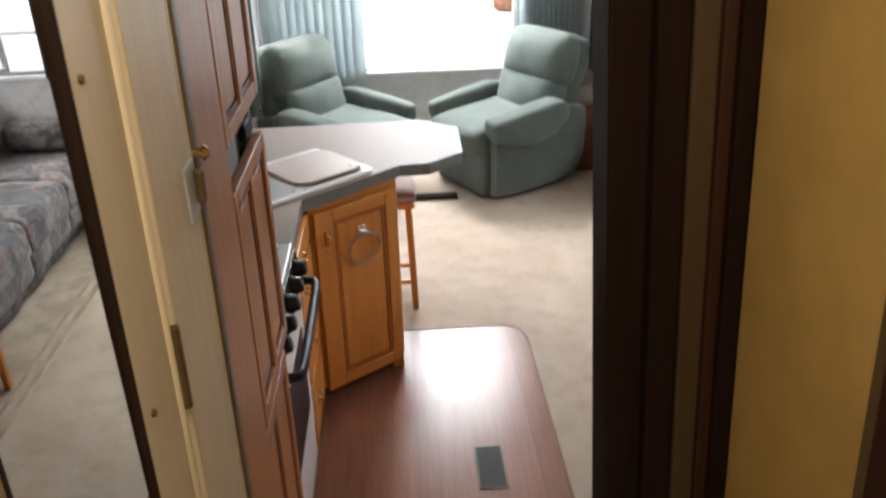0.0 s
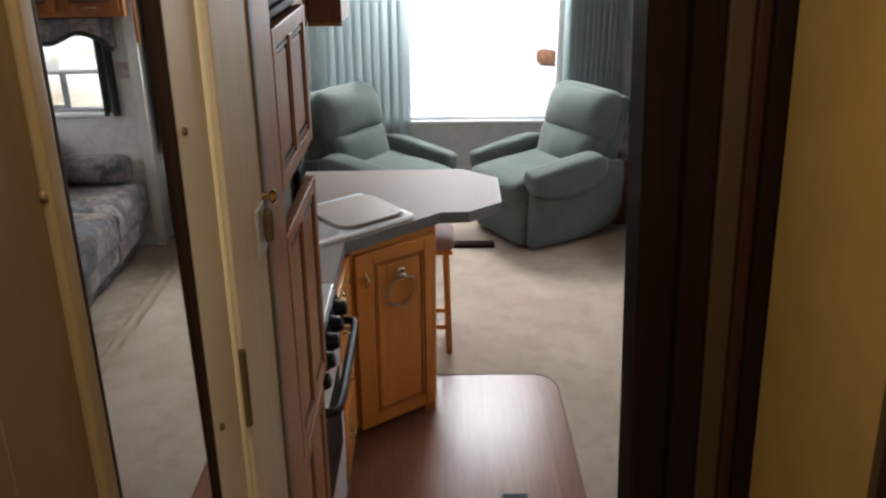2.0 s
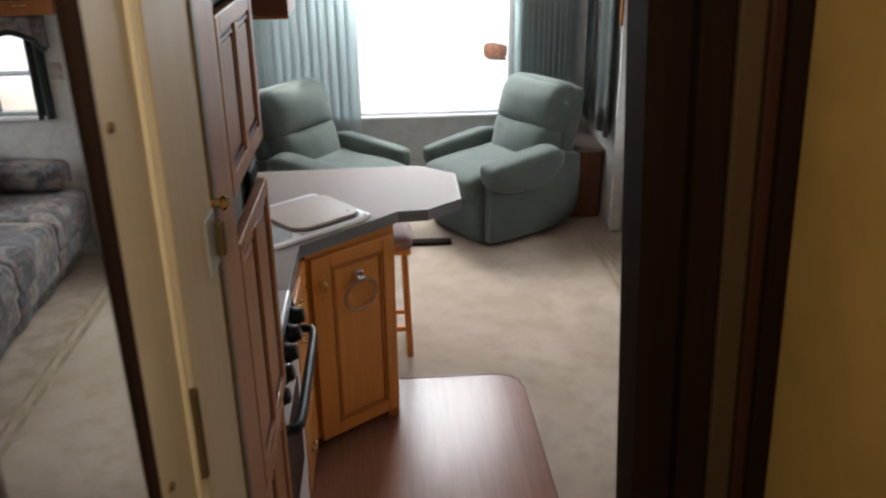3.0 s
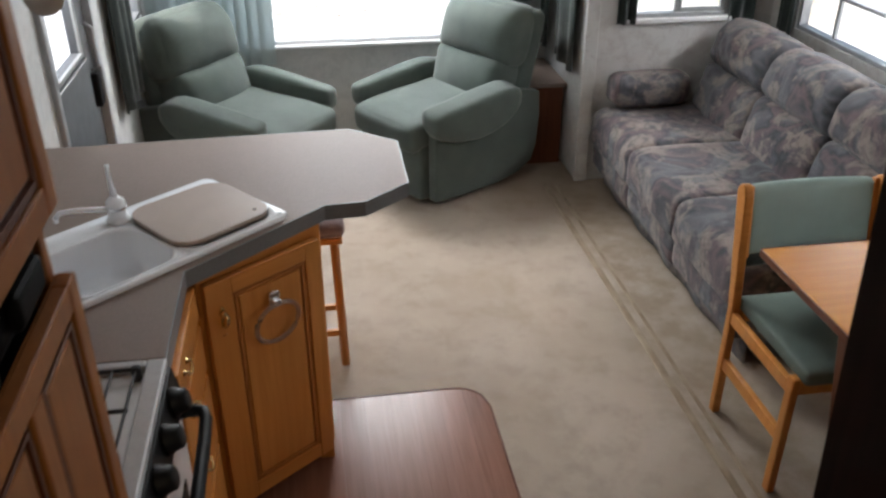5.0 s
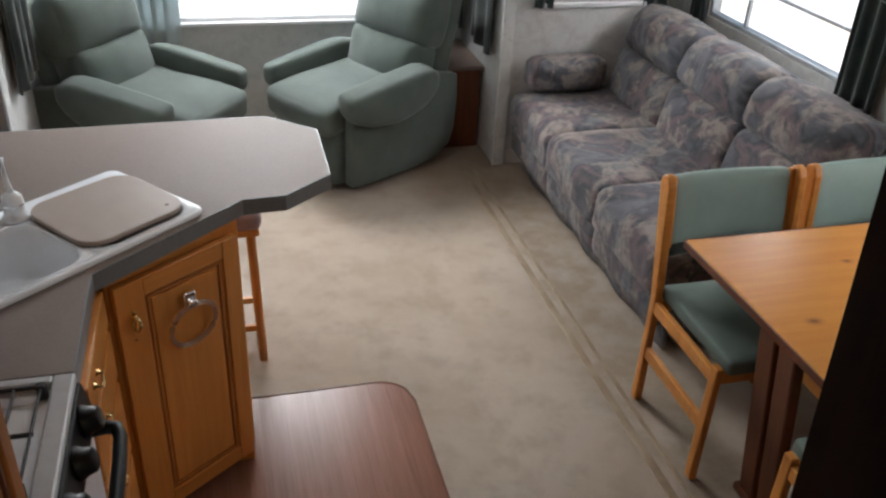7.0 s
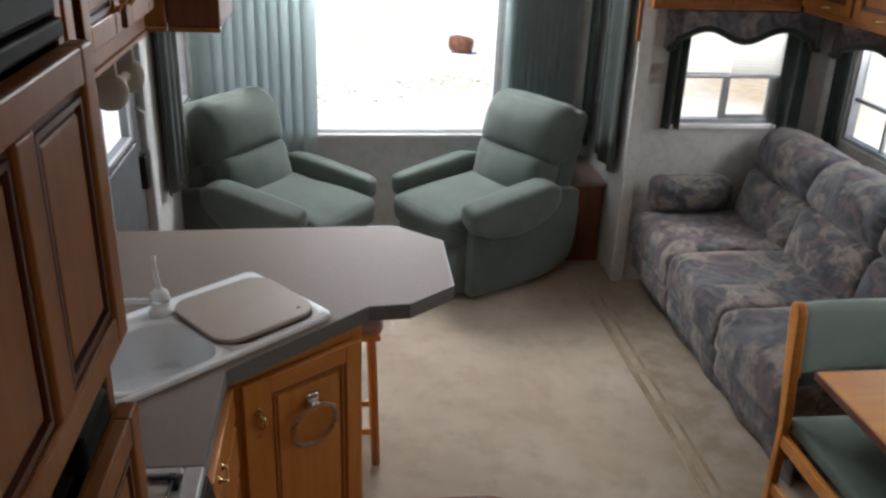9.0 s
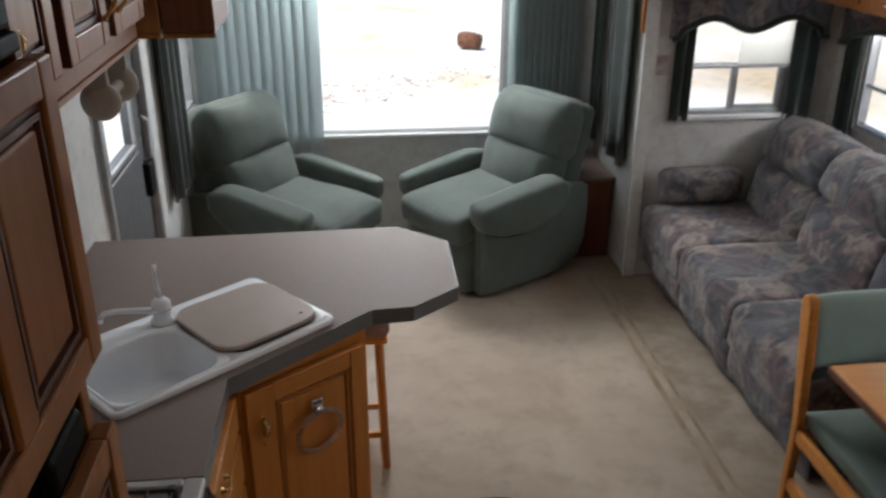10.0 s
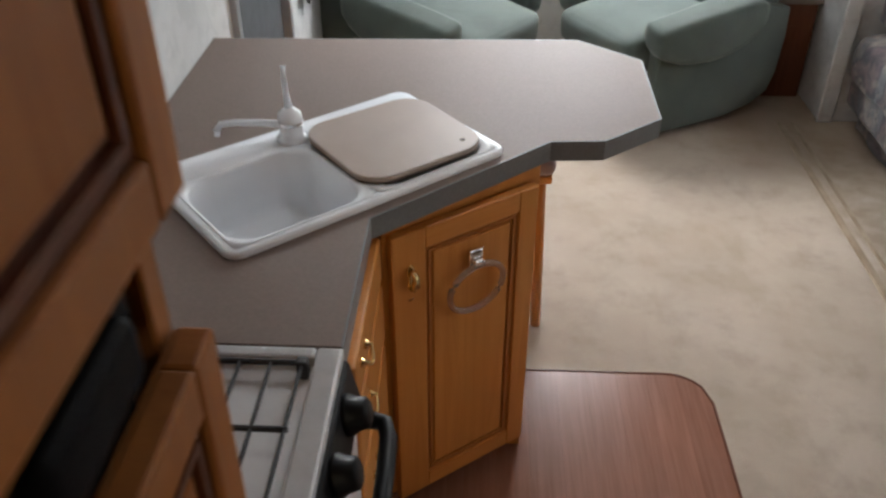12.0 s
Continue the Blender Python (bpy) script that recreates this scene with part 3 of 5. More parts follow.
def leaf_pull(parent, x, z, y=-0.022):
    """A cast pull: pointed leaf backplate, two posts and a swollen grip."""
    plate = prism([(0.0, -0.036), (0.009, -0.02), (0.006, 0.0), (0.01, 0.02), (0.0, 0.04), (-0.01, 0.02), (-0.006, 0.0), (-0.009, -0.02)], 0, 0.003, 0.001, 1)
    h = part("handle", moved(plate, pose(x, y, z, 90)), BRASS, parent, "polished brass leaf-shaped pull")
    part("grip", tube([(x, y - 0.001, z + 0.022), (x, y - 0.016, z + 0.02), (x, y - 0.021, z + 0.008), (x, y - 0.02, z - 0.008), (x, y - 0.014, z - 0.02), (x, y - 0.001, z - 0.022)], [0.006, 0.0065, 0.009, 0.009, 0.006, 0.006], 12), BRASS, h, "", True)
    return h


def bail_pull(parent, m):
    """A drawer pull: two rosettes and a drooping bow between them, facing -y."""
    h = part("handle", tube([(-0.032 + 0.064 * i / 12, -0.016 - 0.006 * math.sin(math.pi * i / 12), -0.024 * math.sin(math.pi * i / 12)) for i in range(13)], 0.0042, 10), BRASS, parent, "polished brass bail pull", True)
    h.matrix_local = m
    for x in (-0.032, 0.032):
        part("rosette", tube([(x, 0.0, 0), (x, -0.004, 0), (x, -0.01, 0), (x, -0.02, 0)], [0.012, 0.012, 0.006, 0.006], 14), BRASS, h, "", True)
    return h


door_turn = math.degrees(math.atan2(0.229, 0.306))
sink_unit = thing("sink_cabinet", pose(0, 0, 0), "honey-oak diagonal sink cabinet under the counter", "cabinet")
part("body", prism([(-0.32, -0.235), (0.0, 0.012), (0.0, 0.3), (-0.855, 0.3), (-0.855, -0.235)], 0.075, 0.735, 0.002, 1), OAK, sink_unit)
part("front_rail", prism([(-0.32, -0.235), (0.0, 0.012), (-0.012, 0.028), (-0.332, -0.219)], 0.735, 0.864), OAK_H, sink_unit)
part("end_panel", box(-0.016, 0.0, 0.02, 0.3, 0.735, 0.864), OAK, sink_unit)
part("back_panel", box(-0.855, -0.017, 0.285, 0.3, 0.735, 0.864), OAK, sink_unit)
part("toe_kick", prism([(-0.36, -0.21), (-0.06, 0.02), (-0.06, 0.28), (-0.85, 0.28), (-0.85, -0.21)], 0.008, 0.075), OAK_DARK, sink_unit, "recessed toe kick with shade in its dark tone")
part("corner_foot", box(-0.05, -0.004, 0.0, 0.09, 0.008, 0.075, 0.003), OAK, sink_unit)
sink_door = frame_door(0.37, 0.765, sink_unit, 0.022, 0.05, groove=OAK_GROOVE, first=0.08)
sink_door.matrix_local = pose(-0.312, -0.234, 0.072, 0, 0, door_turn)
leaf_pull(sink_door, 0.042, 0.655)
part("pull_scar", tube([(0.042, -0.0215, 0.603), (0.042, -0.0235, 0.6)], [0.008, 0.005], 12), OAK_GROOVE, sink_door, "dark worn mark under the pull")

ring = thing("towel_ring", pose(-0.312, -0.234, 0.072, 0, 0, door_turn), "clear towel ring on a chrome clip, hanging on the cabinet door", "towel ring")
cx, cz = 0.2, 0.575
part("ring", tube([(cx + 0.07 * math.cos(a), -0.036 - 0.006 * math.sin(a), cz + 0.062 * math.sin(a)) for a in [math.tau * i / 36 for i in range(36)]], 0.0072, 12, True), GLASS_CLEAR, ring, "clear beige plastic ring", True)
clip = box(cx - 0.018, cx + 0.018, -0.034, -0.021, cz + 0.05, cz + 0.095, 0.005, 3)
box(cx - 0.013, cx + 0.013, -0.047, -0.034, cz + 0.052, cz + 0.075, 0.006, 3, clip)
part("clip", clip, CHROME, ring, "square chrome clip", True)

drawers = thing("drawer_cabinet", pose(0, 0, 0), "narrow honey-oak drawer unit beside the range", "cabinet")
part("body", box(-0.855, -0.338, -0.64, -0.24, 0.075, 0.735, 0.002, 1), OAK, drawers)
part("front_rail", box(-0.352, -0.338, -0.64, -0.24, 0.735, 0.864), OAK, drawers)
part("toe_kick", box(-0.85, -0.38, -0.638, -0.245, 0.008, 0.075), OAK_DARK, drawers, "recessed toe kick with shade in its dark tone")
for z0, z1, y in ((0.755, 0.85, -0.55), (0.6, 0.735, -0.53), (0.36, 0.58, -0.5), (0.1, 0.34, -0.5)):
    d = part("drawer", box(-0.338, -0.318, -0.63, -0.262, z0, z1, 0.005, 3), OAK, drawers)
    bail_pull(d, pose(-0.318, y, (z0 + z1) / 2 + 0.01, 0, 0, 90) @ Matrix.Scale(0.72, 4))

# continuous worktop with the sink cut out
SINK_M = pose(-0.424, -0.107, 0.91, 0, 0, 41)
outline = [(-0.334, -0.287), (0.019, 0.034), (0.135, 0.042), (0.271, 0.154), (0.275, 0.488), (0.124, 0.62), (-0.858, 0.59), (-0.858, -0.645), (-0.334, -0.645)]
hole = [(SINK_M @ Vector((x, y, 0))).to_2d() for x, y in ((-0.306, -0.158), (0.3, -0.158), (0.3, 0.13), (-0.306, 0.13))]
top = bmesh.new()
for loop in (outline, hole):
    vs = [top.verts.new((p[0], p[1], 0.91)) for p in loop]
    for a, b in zip(vs, vs[1:] + vs[:1]):
        top.edges.new((a, b))
bmesh.ops.triangle_fill(top, edges=top.edges[:], use_beauty=True, use_dissolve=False)
ex = bmesh.ops.extrude_face_region(top, geom=top.faces[:])["geom"]
bmesh.ops.translate(top, vec=(0, 0, -0.045), verts=[g for g in ex if isinstance(g, bmesh.types.BMVert)])
counter = thing("worktop", pose(0, 0, 0), "taupe laminate worktop with a grey edge and clipped corners", "worktop")
part("top", top, LAMINATE, counter)
band = bmesh.new()
front = [outline[-1], *outline[:7]]
for a, b in zip(front, front[1:]):
    a, b = Vector(a), Vector(b)
    d = (b - a).normalized()
    nrm = Vector((d.y, -d.x)) * 0.0035
    quad = [a - d * 0.0015, b + d * 0.0015, b + d * 0.0015 + nrm, a - d * 0.0015 + nrm]
    join(band, prism([tuple(q) for q in quad], 0.863, 0.9095))
part("edge_band", band, EDGE, counter, "grey laminate edge band")

sink = thing("sink", SINK_M, "white double sink set into the worktop", "sink")


def rounded_loop(bm, x0, x1, y0, y1, r, z):
    """A ring of vertices along a rectangle with rounded corners."""
    out = []
    for cx_, cy_, a0 in ((x1 - r, y1 - r, 0), (x0 + r, y1 - r, 90), (x0 + r, y0 + r, 180), (x1 - r, y0 + r, 270)):
        for i in range(6):
            a = radians(a0 + 18 * i)
            out.append(bm.verts.new((cx_ + r * math.cos(a), cy_ + r * math.sin(a), z)))
    return out


rimbm = bmesh.new()
rings = [rounded_loop(rimbm, -0.318 + e, 0.318 - e, -0.17 + e, 0.205 - e, 0.03 - e, z) for e, z in ((0, 0.0005), (0, 0.008), (0.002, 0.0115), (0.006, 0.013))]
rings += [rounded_loop(rimbm, -0.294, 0.294, -0.148, 0.105, 0.02, z) for z in (0.013, 0.004)]
for u, w in zip(rings, rings[1:]):
    for i in range(len(u)):
        rimbm.faces.new((u[i], u[(i + 1) % len(u)], w[(i + 1) % len(u)], w[i]))
box(-0.012, 0.012, -0.149, 0.106, 0.0005, 0.0125, 0.004, 2, rimbm)
part("rim", rimbm, SINK, sink, "", True)


def basin(x0, x1, y0, y1, depth):
    """An open bowl with rounded corners and a sloped wall."""
    bm, loops = bmesh.new(), []
    cxx, cyy = (x0 + x1) / 2, (y0 + y1) / 2
    for s, z, rr in ((1.0, 0.0115, 0.012), (0.985, 0.0112, 0.07), (0.965, 0.005, 0.07), (0.93, -depth * 0.5, 0.07), (0.89, -depth * 0.78, 0.07), (0.82, -depth * 0.94, 0.065), (0.68, -depth, 0.06), (0.15, -depth - 0.002, 0.01)):
        hx, hy = (x1 - x0) / 2 * s, (y1 - y0) / 2 * s
        rr, loop = min(rr, hx * 0.9, hy * 0.9), []
        for qx, qy, a0 in ((1, 1, 0), (-1, 1, 90), (-1, -1, 180), (1, -1, 270)):
            for i in range(6):
                a = radians(a0 + 18 * i)
                loop.append(bm.verts.new((cxx + qx * (hx - rr) + rr * math.cos(a), cyy + qy * (hy - rr) + rr * math.sin(a), z)))
        loops.append(loop)
    for u, w in zip(loops, loops[1:]):
        for i in range(len(u)):
            bm.faces.new((u[i], u[(i + 1) % len(u)], w[(i + 1) % len(u)], w[i]))
    bm.faces.new(loops[-1])
    return bm


for x0, x1 in ((-0.301, -0.004), (0.004, 0.301)):
    b = part("bowl", basin(x0, x1, -0.155, 0.112, 0.115), SINK, sink, "", True)
    sol = b.modifiers.new("thickness", "SOLIDIFY")
    sol.thickness, sol.offset = 0.006, 0.0
    part("drain", tube([((x0 + x1) / 2, -0.02, -0.126), ((x0 + x1) / 2, -0.02, -0.121)], [0.028, 0.024], 20), CHROME, b, "round chrome drain")

board = thing("cutting_board", SINK_M @ pose(0.146, -0.001, 0.0135, 1.0, 0, -2), "beige rounded cutting board covering one sink bowl", "cutting board")


def rounded(hx, hy, r, n=7):
    return [(qx * (hx - r) + r * math.cos(radians(a0 + 90 / n * i)), qy * (hy - r) + r * math.sin(radians(a0 + 90 / n * i)))
            for qx, qy, a0 in ((1, 1, 0), (-1, 1, 90), (-1, -1, 180), (1, -1, 270)) for i in range(n + 1)]


part("board", prism(rounded(0.15, 0.139, 0.062), 0.005, 0.017, 0.003), BOARD, board)
part("underside", prism(rounded(0.1485, 0.1375, 0.062), 0.0, 0.005), BOARD_EDGE, board, "dark underside edge")
part("finger_hole", tube([(0.105, -0.1, 0.0168), (0.105, -0.1, 0.0176)], 0.006, 12), BOARD_EDGE, board, "small dark hole")

faucet = thing("faucet", SINK_M @ pose(-0.015, 0.14, 0.013), "white single-lever faucet with a swung spout", "faucet")
part("base", tube([(0, 0, 0), (0, 0, 0.008), (0, 0, 0.012), (0, 0, 0.04), (0, 0, 0.045), (0, 0, 0.062), (0, 0, 0.075)], [0.032, 0.032, 0.025, 0.023, 0.026, 0.024, 0.01], 18), SINK, faucet, "", True)
part("collar", tube([(0, 0, 0.04), (0, 0, 0.046)], 0.0265, 18), CHROME, faucet, "thin chrome collar")
part("spout", tube([(0, 0, 0.035), (-0.05, 0.02, 0.047), (-0.1, 0.045, 0.054), (-0.128, 0.058, 0.053), (-0.137, 0.062, 0.04)], [0.009, 0.0072, 0.0065, 0.0065, 0.0065], 12), SINK, faucet, "", True)
part("spout_tip", tube([(-0.137, 0.062, 0.041), (-0.1385, 0.0625, 0.03)], 0.008, 12), CHROME, faucet, "chrome spout tip")
part("lever", tube([(0, 0, 0.07), (0.002, 0.01, 0.1), (0.004, 0.018, 0.13), (0.012, 0.03, 0.152)], [0.009, 0.006, 0.005, 0.006], 10), SINK, faucet, "", True)

# range
stove = thing("range", pose(0, 0, 0), "white gas range with black grate and front panel", "stove")
RY0, RY1 = -1.262, -0.652
part("body", box(-0.855, -0.345, RY0, RY1, 0.09, 0.885, 0.004), WHITE, stove)
part("plinth", box(-0.85, -0.37, RY0 + 0.003, RY1 - 0.003, 0.008, 0.09), BLACK, stove, "black plinth")
part("cooktop", box(-0.855, -0.335, RY0, RY1, 0.885, 0.895, 0.003), WHITE, stove, "white cooktop")
for a, b, c, d in ((-0.855, -0.8, RY0, RY1), (-0.368, -0.328, RY0, RY1), (-0.8, -0.368, RY0, RY0 + 0.024), (-0.8, -0.368, RY1 - 0.024, RY1)):
    part("rim_strip", box(a, b, c, d, 0.893, 0.914, 0.005, 2), STEEL, stove, "pale grey raised rim")
for bx_, by_ in ((-0.68, -0.8), (-0.52, -0.8), (-0.6, -1.06)):
    b = part("burner", tube([(bx_, by_, 0.895), (bx_, by_, 0.905), (bx_, by_, 0.909), (bx_, by_, 0.912)], [0.04, 0.04, 0.03, 0.004], 18), IRON, stove, "round black burner", True)
gb = bmesh.new()
for i in range(5):
    y = RY0 + 0.045 + i * (RY1 - RY0 - 0.09) / 4
    join(gb, tube([(-0.79, y, 0.922), (-0.378, y, 0.922)], 0.0045, 8))
for i in range(10):
    x = -0.79 + i * 0.0453
    join(gb, tube([(x, RY0 + 0.045, 0.9225), (x, RY1 - 0.045, 0.9225)], 0.0032, 8))
for x in (-0.79, -0.382):
    for y in (RY0 + 0.045, (RY0 + RY1) / 2, RY1 - 0.045):
        join(gb, box(x - 0.009, x + 0.009, y - 0.009, y + 0.009, 0.8955, 0.929, 0.004))
part("grate", gb, IRON, stove, "black wire grate")
part("control_panel", moved(box(-0.02, 0.02, RY0 + 0.004, RY1 - 0.004, -0.042, 0.042, 0.007, 3), pose(-0.333, 0, 0.852, 0, -12, 0)), BLACK, stove, "black sloped control panel")
for i in range(5):
    y = RY0 + 0.075 + i * 0.112
    kn = part("control_knob", tube([(0, 0, 0), (0.006, 0, 0), (0.014, 0, 0), (0.03, 0, 0), (0.034, 0, 0)], [0.031, 0.031, 0.026, 0.023, 0.017], 20), BLACK, stove, "round black control knob", True)
    kn.matrix_local = pose(-0.314, y, 0.862, 0, -14, 0)
oven = part("oven_door", box(-0.345, -0.318, RY0 + 0.006, RY1 - 0.006, 0.22, 0.806, 0.005), WHITE, stove)
part("oven_glass", box(-0.3182, -0.315, RY0 + 0.09, RY1 - 0.09, 0.36, 0.66, 0.001, 1), BLACK, oven, "dark oven window")
part("oven_handle", tube([(-0.317, RY1 - 0.03, 0.79), (-0.29, RY1 - 0.028, 0.792), (-0.268, RY1 - 0.034, 0.792), (-0.26, RY1 - 0.06, 0.79), (-0.258, RY1 - 0.12, 0.788), (-0.258, RY0 + 0.12, 0.788), (-0.26, RY0 + 0.06, 0.79), (-0.268, RY0 + 0.034, 0.792), (-0.29, RY0 + 0.028, 0.792), (-0.317, RY0 + 0.03, 0.79)], 0.014, 14), BLACK, oven, "black bow handle", True)
part("drawer_front", box(-0.345, -0.32, RY0 + 0.006, RY1 - 0.006, 0.095, 0.21, 0.005), WHITE, stove)

# tall fridge cabinet
fr = thing("fridge_cabinet", pose(0, 0, 0), "tall oak cabinet with a wood-panelled fridge", "refrigerator")
FY0, FY1, FX = -1.688, -1.262, -0.297
body = box(-0.855, FX - 0.012, FY0, FY1, 0.0, 0.93, 0.002, 1)
box(-0.855, FX - 0.055, FY0 + 0.02, FY1 - 0.02, 0.93, 1.95, 0, 1, body)
part("body", body, SHADED_OAK, fr)
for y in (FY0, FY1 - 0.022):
    part("side_panel", box(-0.855, FX - 0.002, y, y + 0.022, 0.93, 2.45, 0.002, 1), SHADED_OAK, fr)
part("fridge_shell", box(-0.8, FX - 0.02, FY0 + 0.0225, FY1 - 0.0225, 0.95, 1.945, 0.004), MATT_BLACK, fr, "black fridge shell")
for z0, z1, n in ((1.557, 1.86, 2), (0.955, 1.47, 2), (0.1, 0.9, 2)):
    d = frame_door(FY1 - FY0 - 0.027, z1 - z0, fr, 0.022, 0.034, n, oak=SHADED_OAK, between=0.04)
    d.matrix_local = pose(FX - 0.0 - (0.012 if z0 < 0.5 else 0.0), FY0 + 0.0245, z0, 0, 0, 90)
part("latch_recess", box(FX - 0.06, FX - 0.004, FY0 + 0.03, FY1 - 0.03, 1.473, 1.553, 0.012, 3), MATT_BLACK, fr, "black moulded handle recess")
part("door_latch", box(FX - 0.003, FX + 0.012, FY1 - 0.16, FY1 - 0.06, 1.488, 1.53, 0.01, 3), MATT_BLACK, fr, "black fridge latch")
part("latch_plate", box(FX - 0.003, FX + 0.004, FY0 + 0.07, FY0 + 0.2, 1.478, 1.546, 0.008, 3), DOOR_GREY, fr, "grey plate in the recess")
part("control_strip", box(FX - 0.03, FX + 0.002, FY0 + 0.024, FY1 - 0.024, 1.885, 1.945, 0.006), MATT_BLACK, fr, "black control strip")
part("trim_bar", box(FX - 0.03, FX + 0.006, FY0 + 0.024, FY1 - 0.024, 1.866, 1.883, 0.003), MATT_BLACK, fr, "thin black trim bar")
ud = frame_door(FY1 - FY0 - 0.05, 0.44, fr, 0.02, 0.04, 2, oak=SHADED_OAK)
ud.matrix_local = pose(FX - 0.002, FY0 + 0.025, 1.965, 0, 0, 90)


# wall cabinets over the sink
def wall_cabinet(m, w, d, h, doors, label, handles=True):
    c = thing("wall_cabinet", m, label, "cabinet", "wall cabinets in the kitchen")
    # The doorless end is cherry: its shaded face is put into a darker colour.
    part("body", box(0, w, 0, d, 0, h, 0.003, 1), SHADED_OAK if doors else CHERRY, c)
    part("light_rail", box(0, w, -0.004, 0.02, -0.012, 0.0, 0.002, 1), SHADED_OAK, c)
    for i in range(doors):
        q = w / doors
        dd = frame_door(q - 0.05, h - 0.08, c, 0.024, 0.045, oak=SHADED_OAK)
        dd.matrix_local = pose(i * q + 0.025, -0.004, 0.05)
        part("door_edge", join(box(-0.001, 0.003, -0.023, 0.003, 0.002, h - 0.083), box(q - 0.053, q - 0.049, -0.023, 0.003, 0.002, h - 0.083)), CHERRY, dd, "dark door edge")
        if handles:
            pull(dd, 0.028 if i % 2 else q - 0.078, 0.09, -0.024)
    return c


wall_cabinet(pose(-0.5, -1.22, 1.655, 0, 0, 90), 1.24, 0.355, 0.75, 4, "shade-toned oak wall cabinet with brass bow handles above the range")
wall_cabinet(pose(-0.5, 0.3, 1.615), 0.135, 0.3, 0.8, 0, "reddish hanging cabinet end over the counter, shade in its dark tone", False)
wall_cabinet(pose(-0.855, 0.3, 1.615), 0.35, 0.3, 0.8, 1, "shade-toned oak wall cabinet over the counter corner", False)

# ---- entry side ----
ed = thing("door_1", pose(LEFT, 0.78, 0), "grey entry door with an upper window", "door", kind="structure")
fr_bm = bmesh.new()
for a, b, c, d in ((0, 0.04, 0, 1.95), (0.68, 0.72, 0, 1.95), (0.04, 0.68, 1.91, 1.95)):
    box(-0.05, 0.02, a, b, c, d, 0.004, 2, fr_bm)
part("door_frame", fr_bm, ALUMINIUM, ed)
leaf = box(-0.045, -0.01, 0.042, 0.678, 0.005, 1.03, 0.003)
for a, b, c, d in ((0.042, 0.12, 1.03, 1.9), (0.5, 0.678, 1.03, 1.9), (0.12, 0.5, 1.66, 1.9)):
    box(-0.045, -0.01, a, b, c, d, 0.003, 1, leaf)
part("door_leaf", leaf, DOOR_GREY, ed)
part("window_rim", join(box(-0.012, 0.0, 0.1, 0.12, 1.01, 1.68, 0.003), box(-0.012, 0.0, 0.5, 0.52, 1.01, 1.68, 0.003), box(-0.012, 0.0, 0.12, 0.5, 1.01, 1.03, 0.003), box(-0.012, 0.0, 0.12, 0.5, 1.66, 1.68, 0.003)), ALUMINIUM, ed, "pale window rim")
part("screen_panel", box(-0.009, 0.004, 0.09, 0.55, 0.35, 1.0, 0.01, 3), DOOR_GREY, ed, "dark grey lower panel")
gl = part("pane", box(-0.03, -0.026, 0.121, 0.499, 1.031, 1.659), PANE, ed)
gl.visible_shadow = False
hd = box(-0.009, 0.022, 0.585, 0.645, 0.78, 0.92, 0.008, 2)
part("door_latch", hd, BLACK, ed, "black door latch")
part("grab_bar", tube([(0.0, 0.60, 0.93), (0.03, 0.6, 0.95), (0.03, 0.6, 1.1), (0.0, 0.6, 1.12)], 0.009, 10), ALUMINIUM, ed, "pale metal pull bar", True)
wl = thing("paper_towel_holder", pose(*TOWEL), "pale plastic towel holder under the wall cabinet", "towel holder")
for y in (0.0, 0.17):
    part("end_disc", tube([(0, y, 0), (0, y + 0.006, 0), (0, y + 0.014, 0), (0, y + 0.018, 0)], [0.022, 0.043, 0.043, 0.022], 24), DISC, wl, "", True)
    part("hanger", box(-0.022, 0.022, y + 0.002, y + 0.015, 0.03, 0.092, 0.004), DISC, wl)
part("bar", tube([(0, 0.01, 0), (0, 0.18, 0)], 0.012, 12), DISC, wl)


# ---- windows ----
def window_unit(name, axis, at, u0, u1, z0, z1, bars, label, depth=0.05, w=0.022, mat=ALUMINIUM):
    th = thing(name, pose(0, 0, 0), label, "window", kind="structure")

    def b(ua, ub, za, zb, d0, d1, bev=0.003):
        return box(d0, d1, ua, ub, za, zb, bev) if axis == "x" else box(ua, ub, d0, d1, za, zb, bev)

    f = bmesh.new()
    for a, c, d, e in ((u0, u0 + w, z0, z1), (u1 - w, u1, z0, z1), (u0 + w, u1 - w, z0, z0 + w), (u0 + w, u1 - w, z1 - w, z1)):
        join(f, b(a, c, d, e, at, at + depth))
    part("window_frame", f, mat, th)
    for kind, p in bars:
        a, c, d, e = (p - 0.009, p + 0.009, z0 + w, z1 - w) if kind == "v" else (u0 + w, u1 - w, p - 0.009, p + 0.009)
        part("glazing_bar", b(a, c, d, e, at + 0.012, at + 0.032), mat, th)
    pane = part("pane", b(u0 + w, u1 - w, z0 + w, z1 - w, at + 0.036, at + 0.04, 0), PANE, th)
    pane.visible_shadow = False
    return th


window_unit("window_1", "y", REAR + 0.008, -0.78, 0.86, 0.615, 2.3, [], "large white-framed rear picture window", mat=WHITE)
solid("window_sill", box(-0.82, 0.9, REAR - 0.03, REAR - 0.001, 0.595, 0.615, 0.005), WHITE, "white sill under the rear window", kind="structure")
window_unit("window_2", "y", SLIDE_Y + 0.008, 1.655, 2.185, 0.885, 1.46, [("h", 1.135)], "sliding window at the end of the sofa alcove", mat=ALUMINIUM)
w2 = bpy.data.objects["window_2"]
part("glazing_bar", box(1.888, 1.912, SLIDE_Y + 0.02, SLIDE_Y + 0.04, 0.907, 1.126, 0.003), ALUMINIUM, w2)
